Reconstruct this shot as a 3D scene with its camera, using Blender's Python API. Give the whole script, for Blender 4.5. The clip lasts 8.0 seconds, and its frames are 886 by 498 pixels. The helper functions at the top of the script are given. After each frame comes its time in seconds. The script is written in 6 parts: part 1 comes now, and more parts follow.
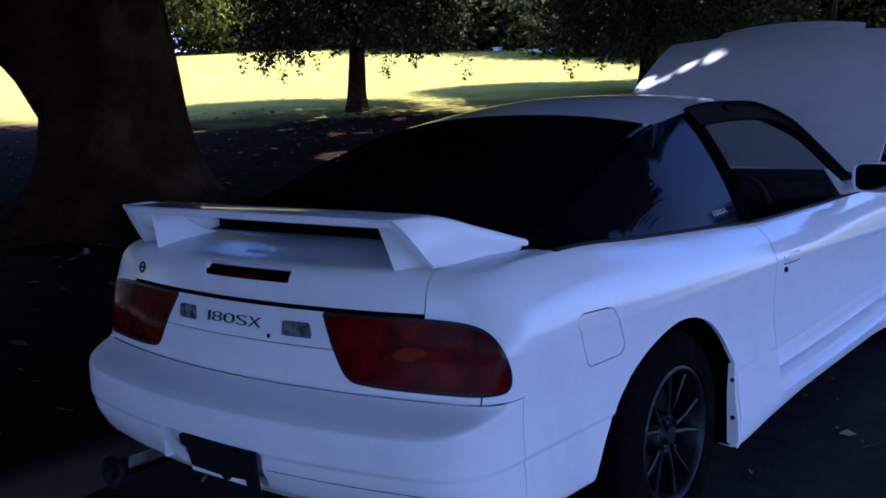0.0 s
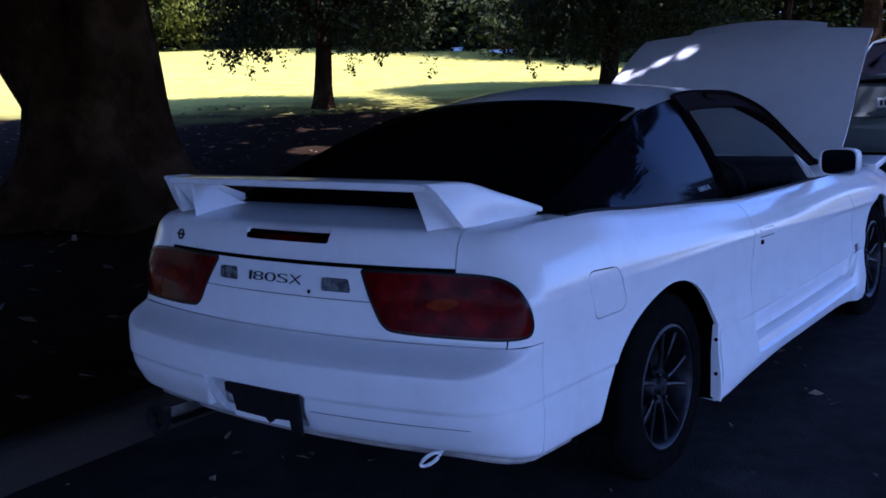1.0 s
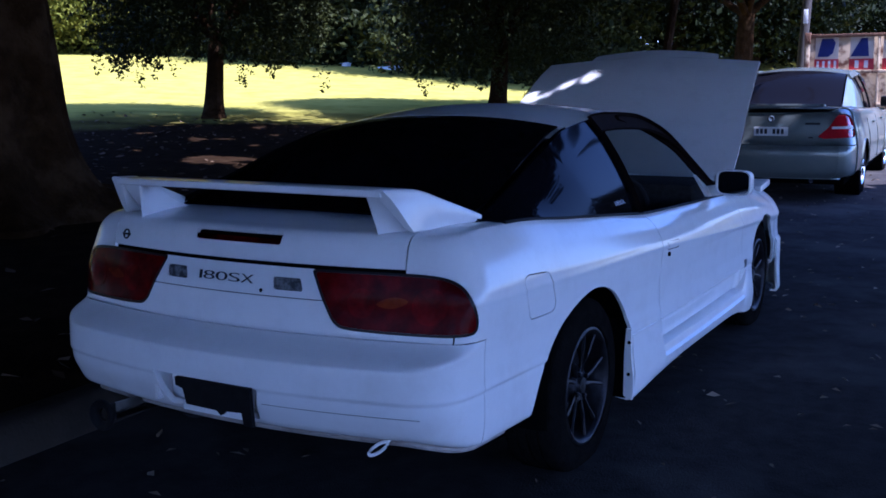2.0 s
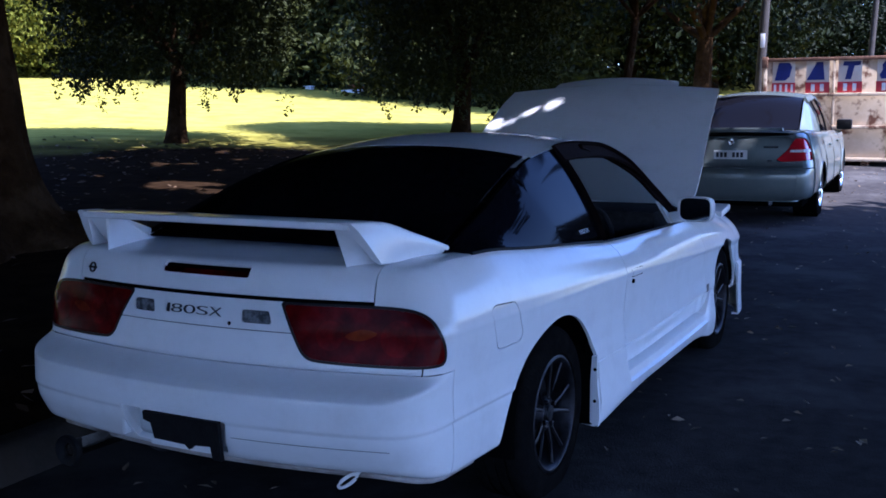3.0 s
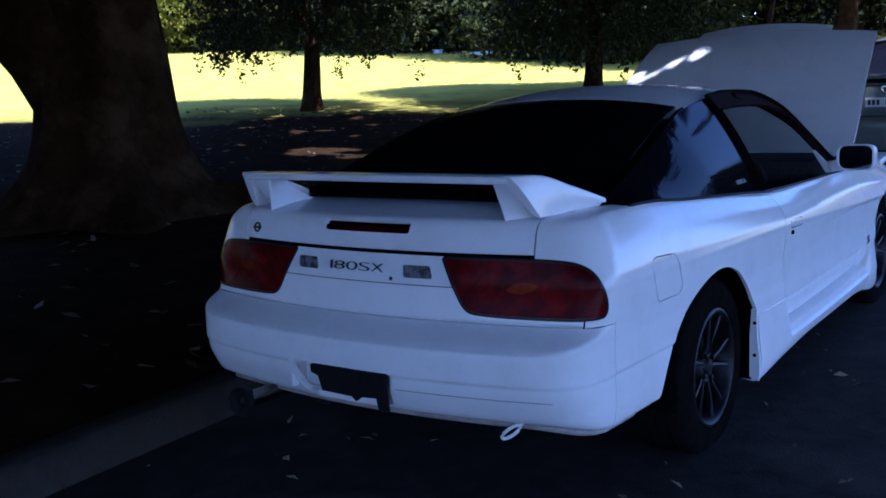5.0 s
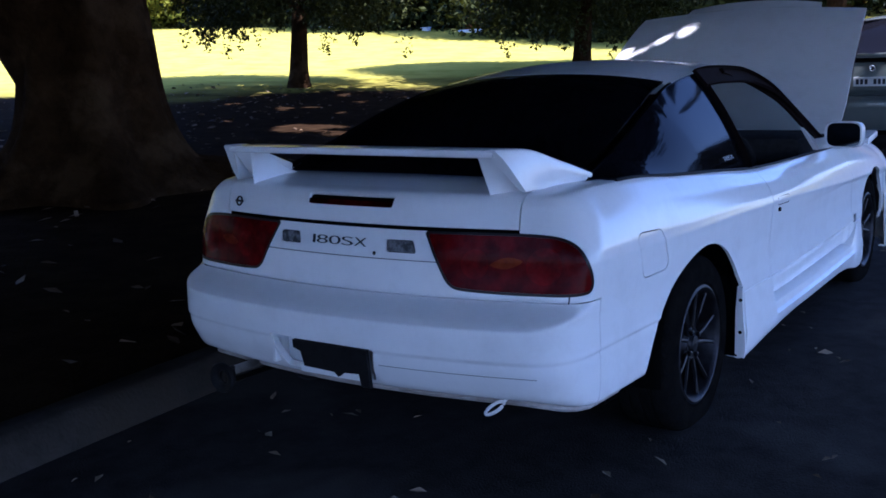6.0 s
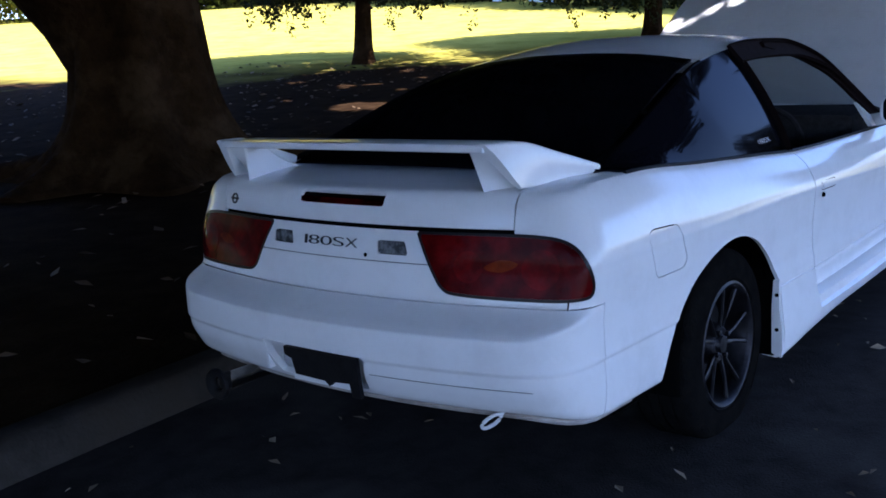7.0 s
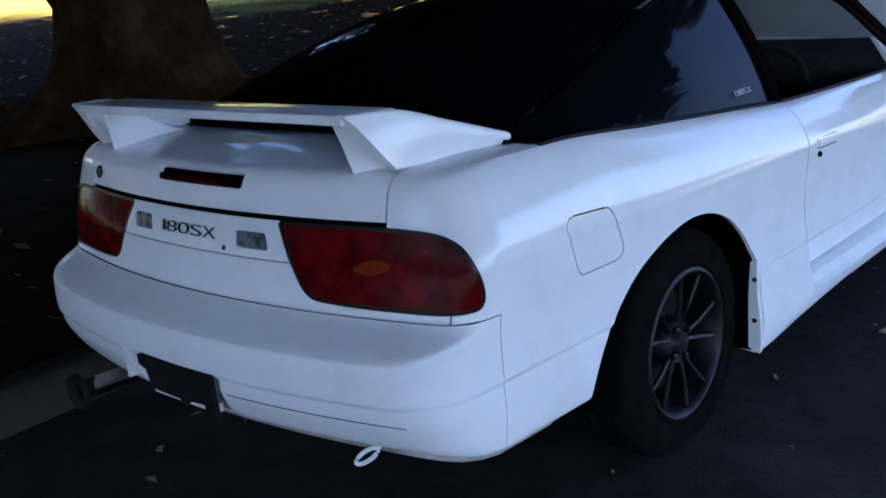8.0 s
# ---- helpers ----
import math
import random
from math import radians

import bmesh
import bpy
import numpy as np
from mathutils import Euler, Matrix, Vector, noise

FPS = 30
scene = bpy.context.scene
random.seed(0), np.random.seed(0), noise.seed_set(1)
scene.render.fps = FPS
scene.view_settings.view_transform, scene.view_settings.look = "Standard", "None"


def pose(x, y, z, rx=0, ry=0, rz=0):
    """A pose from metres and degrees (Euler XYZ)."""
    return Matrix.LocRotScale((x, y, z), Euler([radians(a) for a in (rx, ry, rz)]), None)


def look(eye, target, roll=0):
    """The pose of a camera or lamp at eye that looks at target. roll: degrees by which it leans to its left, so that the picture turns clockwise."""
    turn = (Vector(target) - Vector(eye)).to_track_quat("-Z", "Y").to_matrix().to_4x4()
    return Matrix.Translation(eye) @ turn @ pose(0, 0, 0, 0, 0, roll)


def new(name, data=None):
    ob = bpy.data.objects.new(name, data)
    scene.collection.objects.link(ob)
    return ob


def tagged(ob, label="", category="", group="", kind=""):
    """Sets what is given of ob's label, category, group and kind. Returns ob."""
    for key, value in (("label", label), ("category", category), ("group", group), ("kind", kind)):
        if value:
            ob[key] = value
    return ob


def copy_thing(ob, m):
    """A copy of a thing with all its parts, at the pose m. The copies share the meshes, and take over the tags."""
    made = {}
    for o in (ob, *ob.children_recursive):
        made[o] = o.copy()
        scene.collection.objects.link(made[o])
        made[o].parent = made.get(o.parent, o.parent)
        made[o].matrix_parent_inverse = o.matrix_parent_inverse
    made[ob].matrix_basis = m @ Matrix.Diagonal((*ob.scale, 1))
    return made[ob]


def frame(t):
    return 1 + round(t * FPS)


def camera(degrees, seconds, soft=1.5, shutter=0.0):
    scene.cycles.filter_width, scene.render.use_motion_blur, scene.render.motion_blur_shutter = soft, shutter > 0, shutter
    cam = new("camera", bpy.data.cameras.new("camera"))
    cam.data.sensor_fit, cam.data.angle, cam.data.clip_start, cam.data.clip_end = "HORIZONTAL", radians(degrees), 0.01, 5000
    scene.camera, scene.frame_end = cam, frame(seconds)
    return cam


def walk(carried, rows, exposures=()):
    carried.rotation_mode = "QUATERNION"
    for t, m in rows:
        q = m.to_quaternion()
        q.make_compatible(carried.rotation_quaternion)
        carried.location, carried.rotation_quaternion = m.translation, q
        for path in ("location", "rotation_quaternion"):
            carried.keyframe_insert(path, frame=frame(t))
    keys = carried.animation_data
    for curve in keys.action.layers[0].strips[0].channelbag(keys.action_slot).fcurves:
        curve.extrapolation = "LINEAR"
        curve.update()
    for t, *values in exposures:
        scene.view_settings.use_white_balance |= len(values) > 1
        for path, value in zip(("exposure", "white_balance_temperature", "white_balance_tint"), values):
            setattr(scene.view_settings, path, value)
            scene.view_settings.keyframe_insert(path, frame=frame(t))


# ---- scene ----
cam = camera(47.5, 8.0, 1.7)
METRES, EYE, TILT, LEAN, TURN = 1.92, 1.3115, -9.267, 2.863, 38.002
START_X, START_Y = 1.9909, -1.6618
ROWS = [
    (0.0, 0.0, 0.0, 0.0, -0.0, 0.0, -0.0),
    (0.5, -0.036, -0.0794, -0.0375, -0.38, 0.51, -0.72),
    (1.0, -0.0976, -0.1471, -0.0523, -2.5, 0.05, -0.18),
    (1.5, -0.1838, -0.2104, -0.073, -7.61, 0.12, -1.06),
    (3.0, -0.2103, -0.2477, -0.0587, -11.31, 2.32, -0.69),
    (3.5, -0.2026, -0.2429, -0.0554, -13.84, 2.55, -0.08),
    (4.0, -0.2189, -0.2448, -0.0623, -11.56, 2.02, 0.41),
    (4.5, -0.2422, -0.2478, -0.0641, -6.52, 1.67, 0.16),
    (5.0, -0.253, -0.2462, -0.0724, -3.91, 0.17, 0.26),
    (6.5, -0.2218, -0.1978, -0.0733, -4.72, -1.57, -0.1),
    (7.0, -0.1185, -0.1309, -0.0413, -0.14, -2.59, 0.88),
    (7.5, -0.024, -0.0152, -0.01, 2.55, -3.21, 2.9),
    (8.0, 0.0944, 0.1521, 0.0171, 2.97, -6.74, 1.55),
]
START = pose(START_X, START_Y, EYE, TILT, LEAN, TURN)
EXPOSURES = [(0.0, 2.6, 4650, 43), (1.5, 2.5, 4500, 41), (3.5, 2.78, 4780, 31), (5.0, 2.73, 4560, 33), (6.5, 3.1, 5080, 31), (7.0, 3.18, 5250, 28), (8.0, 3.35, 5500, 25)]
walk(cam, [(t, START @ pose(METRES * x, METRES * y, METRES * z, 90 + pitch, roll, yaw)) for t, x, y, z, yaw, pitch, roll in ROWS], EXPOSURES)

# ---- light ----
SUN_FROM = Vector((0.56, -0.06, 0.83)).normalized()
world = bpy.data.worlds.new("sky")
scene.world = world
world.use_nodes = True
wn = world.node_tree
sky = wn.nodes.new("ShaderNodeTexSky")
sky.sky_type, sky.sun_disc = "NISHITA", False
sky.sun_elevation = math.asin(SUN_FROM.z)
sky.sun_rotation = math.atan2(SUN_FROM.x, SUN_FROM.y)
sky.air_density, sky.dust_density, sky.ozone_density = 1.0, 0.6, 4.0
wn.nodes["Background"].inputs["Strength"].default_value = 0.078
wn.links.new(sky.outputs["Color"], wn.nodes["Background"].inputs["Color"])
sun = new("sun", bpy.data.lights.new("sun", "SUN"))
sun.data.energy, sun.data.angle, sun.data.color = 3.2, radians(0.53), (1.0, 0.90, 0.68)
sun.matrix_basis = look((0, 0, 30), Vector((0, 0, 30)) - SUN_FROM)

# ---- materials ----
def material(name, color=(0.5, 0.5, 0.5), rough=0.5, metal=0.0, **more):
    m = bpy.data.materials.new(name)
    m.use_nodes = True
    b = m.node_tree.nodes["Principled BSDF"]
    b.inputs["Base Color"].default_value = (*color, 1)
    b.inputs["Roughness"].default_value = rough
    b.inputs["Metallic"].default_value = metal
    for key, value in more.items():
        b.inputs[key.replace("_", " ")].default_value = value
    return m


def node(m, kind, **sets):
    n = m.node_tree.nodes.new(kind)
    for key, value in sets.items():
        n.inputs[key.replace("_", " ")].default_value = value
    return n


def link(m, a, out, b, inp):
    m.node_tree.links.new(a.outputs[out], b.inputs[inp])


def ramp(m, source, out, stops):
    r = m.node_tree.nodes.new("ShaderNodeValToRGB")
    cr = r.color_ramp
    while len(cr.elements) < len(stops):
        cr.elements.new(0.5)
    for e, (p, c) in zip(cr.elements, stops):
        e.position, e.color = p, (*c, 1)
    link(m, source, out, r, "Fac")
    return r


def mottled(name, low, high, scale, rough=0.8, bump=0.3, bump_scale=None, detail=8, spots=None, spot_scale=3.0, lo=0.3, hi=0.7, dist=0.02, metal=0.0, gloss=0.5):
    """A surface whose colour wanders between two tones at one scale, with patches at a second scale and fine relief."""
    m = material(name, low, rough, metal, Specular_IOR_Level=gloss)
    b = m.node_tree.nodes["Principled BSDF"]
    co = m.node_tree.nodes.new("ShaderNodeTexCoord")
    n = node(m, "ShaderNodeTexNoise", Scale=scale, Detail=detail, Roughness=0.65)
    link(m, co, "Object", n, "Vector")
    r = ramp(m, n, "Fac", [(lo, low), (hi, high)])
    last = r
    if spots:
        n2 = node(m, "ShaderNodeTexNoise", Scale=spot_scale, Detail=5, Roughness=0.6)
        link(m, co, "Object", n2, "Vector")
        f = ramp(m, n2, "Fac", [(0.5, (0, 0, 0)), (0.62, (1, 1, 1))])
        mix = m.node_tree.nodes.new("ShaderNodeMixRGB")
        mix.inputs["Color2"].default_value = (*spots, 1)
        link(m, f, "Color", mix, "Fac")
        link(m, r, "Color", mix, "Color1")
        last = mix
    link(m, last, "Color", b, "Base Color")
    if bump:
        n3 = node(m, "ShaderNodeTexNoise", Scale=bump_scale or scale * 4, Detail=6)
        link(m, co, "Object", n3, "Vector")
        bp = node(m, "ShaderNodeBump", Strength=bump, Distance=dist)
        link(m, n3, "Fac", bp, "Height")
        link(m, bp, "Normal", b, "Normal")
    return m


def car_paint(name, color, rough=0.32, metal=0.0, grime=(0.35, 0.33, 0.3), orange=0.004):
    """Clear-coated paint with faint dust and orange-peel."""
    m = material(name, color, rough, metal, Coat_Weight=0.75, Coat_Roughness=0.05, Specular_IOR_Level=0.0)
    b = m.node_tree.nodes["Principled BSDF"]
    co = m.node_tree.nodes.new("ShaderNodeTexCoord")
    n = node(m, "ShaderNodeTexNoise", Scale=7.0, Detail=9, Roughness=0.7)
    link(m, co, "Object", n, "Vector")
    f = ramp(m, n, "Fac", [(0.48, (0, 0, 0)), (0.85, (0.22, 0.22, 0.22))])
    mix = m.node_tree.nodes.new("ShaderNodeMixRGB")
    mix.inputs["Color1"].default_value, mix.inputs["Color2"].default_value = (*color, 1), (*grime, 1)
    link(m, f, "Color", mix, "Fac")
    link(m, mix, "Color", b, "Base Color")
    n2 = node(m, "ShaderNodeTexNoise", Scale=40.0, Detail=4)
    link(m, co, "Object", n2, "Vector")
    r = ramp(m, n2, "Fac", [(0.3, (0.02, 0.02, 0.02)), (0.8, (0.07, 0.07, 0.07))])
    link(m, r, "Color", b, "Coat Roughness")
    n3 = node(m, "ShaderNodeTexNoise", Scale=160.0, Detail=1)
    link(m, co, "Object", n3, "Vector")
    bp = node(m, "ShaderNodeBump", Strength=0.05, Distance=orange)
    link(m, n3, "Fac", bp, "Height")
    link(m, bp, "Normal", b, "Coat Normal")
    return m


WHITE_PAINT = car_paint("white_car_paint", (0.80, 0.81, 0.82))
SILVER_PAINT = car_paint("silver_green_paint", (0.18, 0.21, 0.205), 0.35, 0.6)
GLOSS_BLACK = material("satin_black", (0.010, 0.008, 0.009), 0.30, 0.0, Specular_IOR_Level=0.25)
PILLAR_BLACK = mottled("pillar_black", (0.008, 0.005, 0.005), (0.014, 0.009, 0.009), 30, 0.85, 0.05, gloss=0.04)
TINT = material("dark_tinted_glass", (0.004, 0.004, 0.006), 0.05, 0.0, IOR=1.09)


def window_glass(name, tint, ior=1.45):
    """Thin tinted pane: tinted see-through with a real glass reflection on top."""
    g = bpy.data.materials.new(name)
    g.use_nodes = True
    nodes = g.node_tree.nodes
    nodes.remove(nodes["Principled BSDF"])
    see = nodes.new("ShaderNodeBsdfTransparent")
    see.inputs["Color"].default_value = (*tint, 1)
    gloss = nodes.new("ShaderNodeBsdfGlossy")
    gloss.inputs["Roughness"].default_value = 0.01
    facing = nodes.new("ShaderNodeLayerWeight")
    power = nodes.new("ShaderNodeMath")
    power.operation = "POWER"
    power.inputs[1].default_value = 5.0
    fres = nodes.new("ShaderNodeMath")
    fres.operation = "MULTIPLY_ADD"
    base = ((ior - 1) / (ior + 1)) ** 2
    fres.inputs[1].default_value, fres.inputs[2].default_value = 1 - base, base
    g.node_tree.links.new(facing.outputs["Facing"], power.inputs[0])
    g.node_tree.links.new(power.outputs["Value"], fres.inputs[0])
    mix = nodes.new("ShaderNodeMixShader")
    g.node_tree.links.new(fres.outputs["Value"], mix.inputs["Fac"])
    g.node_tree.links.new(see.outputs["BSDF"], mix.inputs[1])
    g.node_tree.links.new(gloss.outputs["BSDF"], mix.inputs[2])
    g.node_tree.links.new(mix.outputs["Shader"], nodes["Material Output"].inputs["Surface"])
    return g


GLASS = window_glass("clear_glass", (0.62, 0.66, 0.66))
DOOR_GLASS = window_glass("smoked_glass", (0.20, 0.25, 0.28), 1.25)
TRIM = mottled("black_plastic", (0.004, 0.004, 0.005), (0.010, 0.010, 0.011), 30, 0.6, 0.1, gloss=0.12)
GAP = material("dark_gap", (0.003, 0.003, 0.003), 0.9, 0.0, Specular_IOR_Level=0.0)
RUBBER = mottled("tyre_rubber", (0.004, 0.004, 0.0045), (0.010, 0.0095, 0.009), 18, 0.9, 0.25, 90, gloss=0.0)
ALLOY = mottled("gunmetal_alloy", (0.014, 0.014, 0.017), (0.032, 0.032, 0.038), 25, 0.48, 0.05, metal=0.85)
CHROME = mottled("chrome", (0.75, 0.75, 0.76), (0.9, 0.9, 0.9), 20, 0.12, 0.05, metal=1.0)
STEEL = mottled("dull_steel", (0.16, 0.15, 0.14), (0.28, 0.27, 0.25), 20, 0.25, 0.05, metal=1.0)
MIRROR = material("mirror_glass", (0.30, 0.32, 0.34), 0.03, 1.0)


def lens_material(name, dark, bright, ior):
    """Moulded plastic lens: fine optic ribs and uneven depth of colour."""
    m = material(name, dark, 0.10, 0.0, IOR=ior)
    b = m.node_tree.nodes["Principled BSDF"]
    co = m.node_tree.nodes.new("ShaderNodeTexCoord")
    n = node(m, "ShaderNodeTexNoise", Scale=16.0, Detail=3, Roughness=0.5)
    link(m, co, "Object", n, "Vector")
    r = ramp(m, n, "Fac", [(0.38, dark), (0.68, bright)])
    link(m, r, "Color", b, "Base Color")
    w = node(m, "ShaderNodeTexWave", Scale=110.0, Distortion=0.4)
    w.bands_direction = "Z"
    link(m, co, "Object", w, "Vector")
    bp = node(m, "ShaderNodeBump", Strength=0.12, Distance=0.002)
    link(m, w, "Fac", bp, "Height")
    link(m, bp, "Normal", b, "Normal")
    return m


RED_LENS = lens_material("red_lens", (0.045, 0.0012, 0.002), (0.12, 0.003, 0.004), 1.16)
BRAKE_RED = lens_material("brake_lens", (0.012, 0.0005, 0.001), (0.05, 0.001, 0.002), 1.22)
RED_CORE = lens_material("red_reflector_core", (0.06, 0.0015, 0.0025), (0.17, 0.003, 0.004), 1.16)
RED_BRIGHT = material("red_reflector", (0.06, 0.0015, 0.003), 0.15, 0.0, IOR=1.22)
AMBER = lens_material("amber_lens", (0.09, 0.005, 0.002), (0.20, 0.030, 0.005), 1.16)
CLEAR_LENS = mottled("clear_lens", (0.06, 0.065, 0.07), (0.34, 0.35, 0.37), 26, 0.08, 0.05, 60, lo=0.45, hi=0.75, gloss=0.3)
BADGE = material("badge_grey", (0.03, 0.035, 0.045), 0.35, 0.6)
STICKER = material("white_sticker", (0.7, 0.72, 0.75), 0.5)
INTERIOR = mottled("interior_cloth", (0.012, 0.012, 0.013), (0.03, 0.03, 0.032), 40, 0.9, 0.2, gloss=0.12)
ASPHALT = mottled("asphalt", (0.025, 0.023, 0.023), (0.052, 0.047, 0.046), 9, 0.85, 0.6, 130, spots=(0.072, 0.067, 0.064), spot_scale=0.9, dist=0.008, gloss=0.03)
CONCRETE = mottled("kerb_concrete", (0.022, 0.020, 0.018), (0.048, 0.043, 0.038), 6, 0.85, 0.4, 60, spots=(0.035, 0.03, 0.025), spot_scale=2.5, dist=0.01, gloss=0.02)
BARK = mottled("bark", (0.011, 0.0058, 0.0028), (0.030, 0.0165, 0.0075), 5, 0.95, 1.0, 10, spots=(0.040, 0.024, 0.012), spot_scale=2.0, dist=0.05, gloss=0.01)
GRIME = mottled("grimy_paint", (0.20, 0.17, 0.15), (0.42, 0.39, 0.36), 14, 0.6, 0.1)
CREAM = mottled("cream_rusty_steel", (0.55, 0.40, 0.235), (0.70, 0.55, 0.37), 3, 0.6, 0.2, 20, spots=(0.14, 0.055, 0.025), spot_scale=4.5, dist=0.004)
FADED_CREAM = mottled("faded_cream_paint", (0.62, 0.54, 0.42), (0.74, 0.67, 0.55), 5, 0.6, 0.1)
RUST = mottled("rusty_steel", (0.08, 0.035, 0.02), (0.24, 0.12, 0.06), 9, 0.85, 0.4, 40)
NAVY = mottled("navy_paint", (0.012, 0.02, 0.13), (0.02, 0.03, 0.17), 8, 0.45, 0.05)
RED_PAINT = mottled("red_sign_paint", (0.42, 0.02, 0.03), (0.5, 0.04, 0.05), 8, 0.5, 0.05)
SIGN_WHITE = mottled("white_sign_paint", (0.66, 0.66, 0.66), (0.78, 0.78, 0.78), 8, 0.5, 0.05)
BLUE_PAINT = mottled("blue_bin_paint", (0.015, 0.03, 0.22), (0.02, 0.05, 0.30), 4, 0.5, 0.1)
ORANGE = mottled("orange_plastic", (0.6, 0.08, 0.02), (0.7, 0.12, 0.03), 8, 0.5, 0.05)
POLE = mottled("pole_timber", (0.02, 0.016, 0.013), (0.045, 0.037, 0.03), 6, 0.9, 0.4, 30)


def leaf_material(name, a, b_, thin=0.08):
    m = material(name, a, 0.6, 0.0, Specular_IOR_Level=0.08)
    b = m.node_tree.nodes["Principled BSDF"]
    g = m.node_tree.nodes.new("ShaderNodeNewGeometry")
    r = ramp(m, g, "Random Per Island", [(0.0, a), (1.0, b_)])
    link(m, r, "Color", b, "Base Color")
    t = m.node_tree.nodes.new("ShaderNodeBsdfTranslucent")
    link(m, r, "Color", t, "Color")
    mix = m.node_tree.nodes.new("ShaderNodeMixShader")
    mix.inputs["Fac"].default_value = thin
    out = m.node_tree.nodes["Material Output"]
    link(m, b, "BSDF", mix, 1)
    link(m, t, "BSDF", mix, 2)
    link(m, mix, "Shader", out, "Surface")
    return m


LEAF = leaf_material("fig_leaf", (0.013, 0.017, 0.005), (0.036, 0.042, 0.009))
# lit and shaded copies of the leaf: sunlight and shade put into the colour
SUNLIT_LEAF = leaf_material("sunlit_leaf", (0.08, 0.095, 0.008), (0.19, 0.19, 0.022), 0.35)
SHADED_LEAF = leaf_material("shaded_leaf", (0.004, 0.007, 0.003), (0.011, 0.017, 0.005))
LITTER = leaf_material("fallen_leaf", (0.10, 0.07, 0.045), (0.36, 0.29, 0.21))
SOIL_LITTER = leaf_material("soil_leaf", (0.03, 0.019, 0.011), (0.22, 0.15, 0.09))

# ---- mesh helpers ----
def part(name, shape, mat, parent=None, label="", smooth=True, kind="", sharp=42):
    """Links (verts, faces), given in world places, as one mesh under a thing or a part."""
    verts, faces = shape
    me = bpy.data.meshes.new(name)
    me.from_pydata([tuple(map(float, v[:3])) for v in verts], [], [tuple(map(int, f)) for f in faces])
    me.validate()
    if smooth:
        me.shade_smooth()
        me.set_sharp_from_angle(angle=radians(sharp))
    me.materials.append(mat)
    ob = new(name, me)
    if parent is not None:
        ob.parent = parent
        ob.matrix_parent_inverse = parent.matrix_basis.inverted() if parent.parent is None else Matrix()
    if label or kind:
        tagged(ob, label, kind=kind)
    return ob


def thing(name, place, label, category, group="", kind="", turn=0.0):
    """An Empty at a thing's base."""
    ob = new(name)
    ob.empty_display_size = 0.2
    ob.matrix_basis = pose(*place, 0, 0, turn)
    return tagged(ob, label, category, group, kind)


def join(*shapes):
    verts, faces = [], []
    for v, f in shapes:
        k = len(verts)
        verts.extend([tuple(p[:3]) for p in v])
        faces.extend([tuple(i + k for i in q) for q in f])
    return verts, faces


def moved(shape, m):
    return [tuple(m @ Vector(v[:3])) for v in shape[0]], shape[1]


def mirrored(shape):
    return [(-v[0], v[1], v[2]) for v in shape[0]], [tuple(reversed(f)) for f in shape[1]]


def box(x0, x1, y0, y1, z0, z1, bevel=0.0):
    """A block with chamfered edges."""
    bm = bmesh.new()
    bmesh.ops.create_cube(bm, size=1.0)
    bmesh.ops.transform(bm, matrix=Matrix.LocRotScale(((x0 + x1) / 2, (y0 + y1) / 2, (z0 + z1) / 2), None, (x1 - x0, y1 - y0, z1 - z0)), verts=bm.verts)
    if bevel:
        bmesh.ops.bevel(bm, geom=bm.edges, offset=bevel, segments=2, affect="EDGES", profile=0.6)
    return from_bm(bm)


def from_bm(bm):
    bm.verts.ensure_lookup_table()
    bm.verts.index_update()
    out = [tuple(v.co) for v in bm.verts], [tuple(v.index for v in f.verts) for f in bm.faces]
    bm.free()
    return out


def grid_faces(nu, nv, flip=False, wrap=False):
    """Faces over points numbered u * nv + v."""
    out = []
    for u in range(nu - (0 if wrap else 1)):
        for v in range(nv - 1):
            a, b = u * nv + v, ((u + 1) % nu) * nv + v
            f = (a, b, b + 1, a + 1)
            out.append(f[::-1] if flip else f)
    return out


def tube(points, radii, sides=10, cap=True, squash=1.0):
    """A round bar along points; radii one or one each."""
    pts = [Vector(p) for p in points]
    if not hasattr(radii, "__len__"):
        radii = [radii] * len(pts)
    radii = [float(r) for r in radii]
    verts, up = [], Vector((0.123, 0.2, 1)).normalized()
    for i, p in enumerate(pts):
        d = (pts[min(i + 1, len(pts) - 1)] - pts[max(i - 1, 0)]).normalized()
        a = d.cross(up if abs(d.dot(up)) < 0.95 else Vector((1, 0, 0))).normalized()
        b = a.cross(d).normalized()
        for k in range(sides):
            t = 2 * math.pi * k / sides
            verts.append(tuple(p + radii[i] * (math.cos(t) * a + squash * math.sin(t) * b)))
    n, faces = len(pts), []
    for i in range(n - 1):
        for k in range(sides):
            k2 = (k + 1) % sides
            faces.append((i * sides + k, i * sides + k2, (i + 1) * sides + k2, (i + 1) * sides + k))
    if cap:
        faces.append(tuple(range(sides))[::-1])
        faces.append(tuple((n - 1) * sides + k for k in range(sides)))
    return verts, faces


def lathe(profile, centre, axis="x", steps=48):
    """Turns (along, radius) pairs about an axis through centre."""
    verts = []
    for k in range(steps):
        t = 2 * math.pi * k / steps
        for a, r in profile:
            c, s = r * math.cos(t), r * math.sin(t)
            verts.append({"x": (centre[0] + a, centre[1] + c, centre[2] + s), "y": (centre[0] + s, centre[1] + a, centre[2] + c), "z": (centre[0] + c, centre[1] + s, centre[2] + a)}[axis])
    return verts, grid_faces(steps, len(profile), wrap=True)


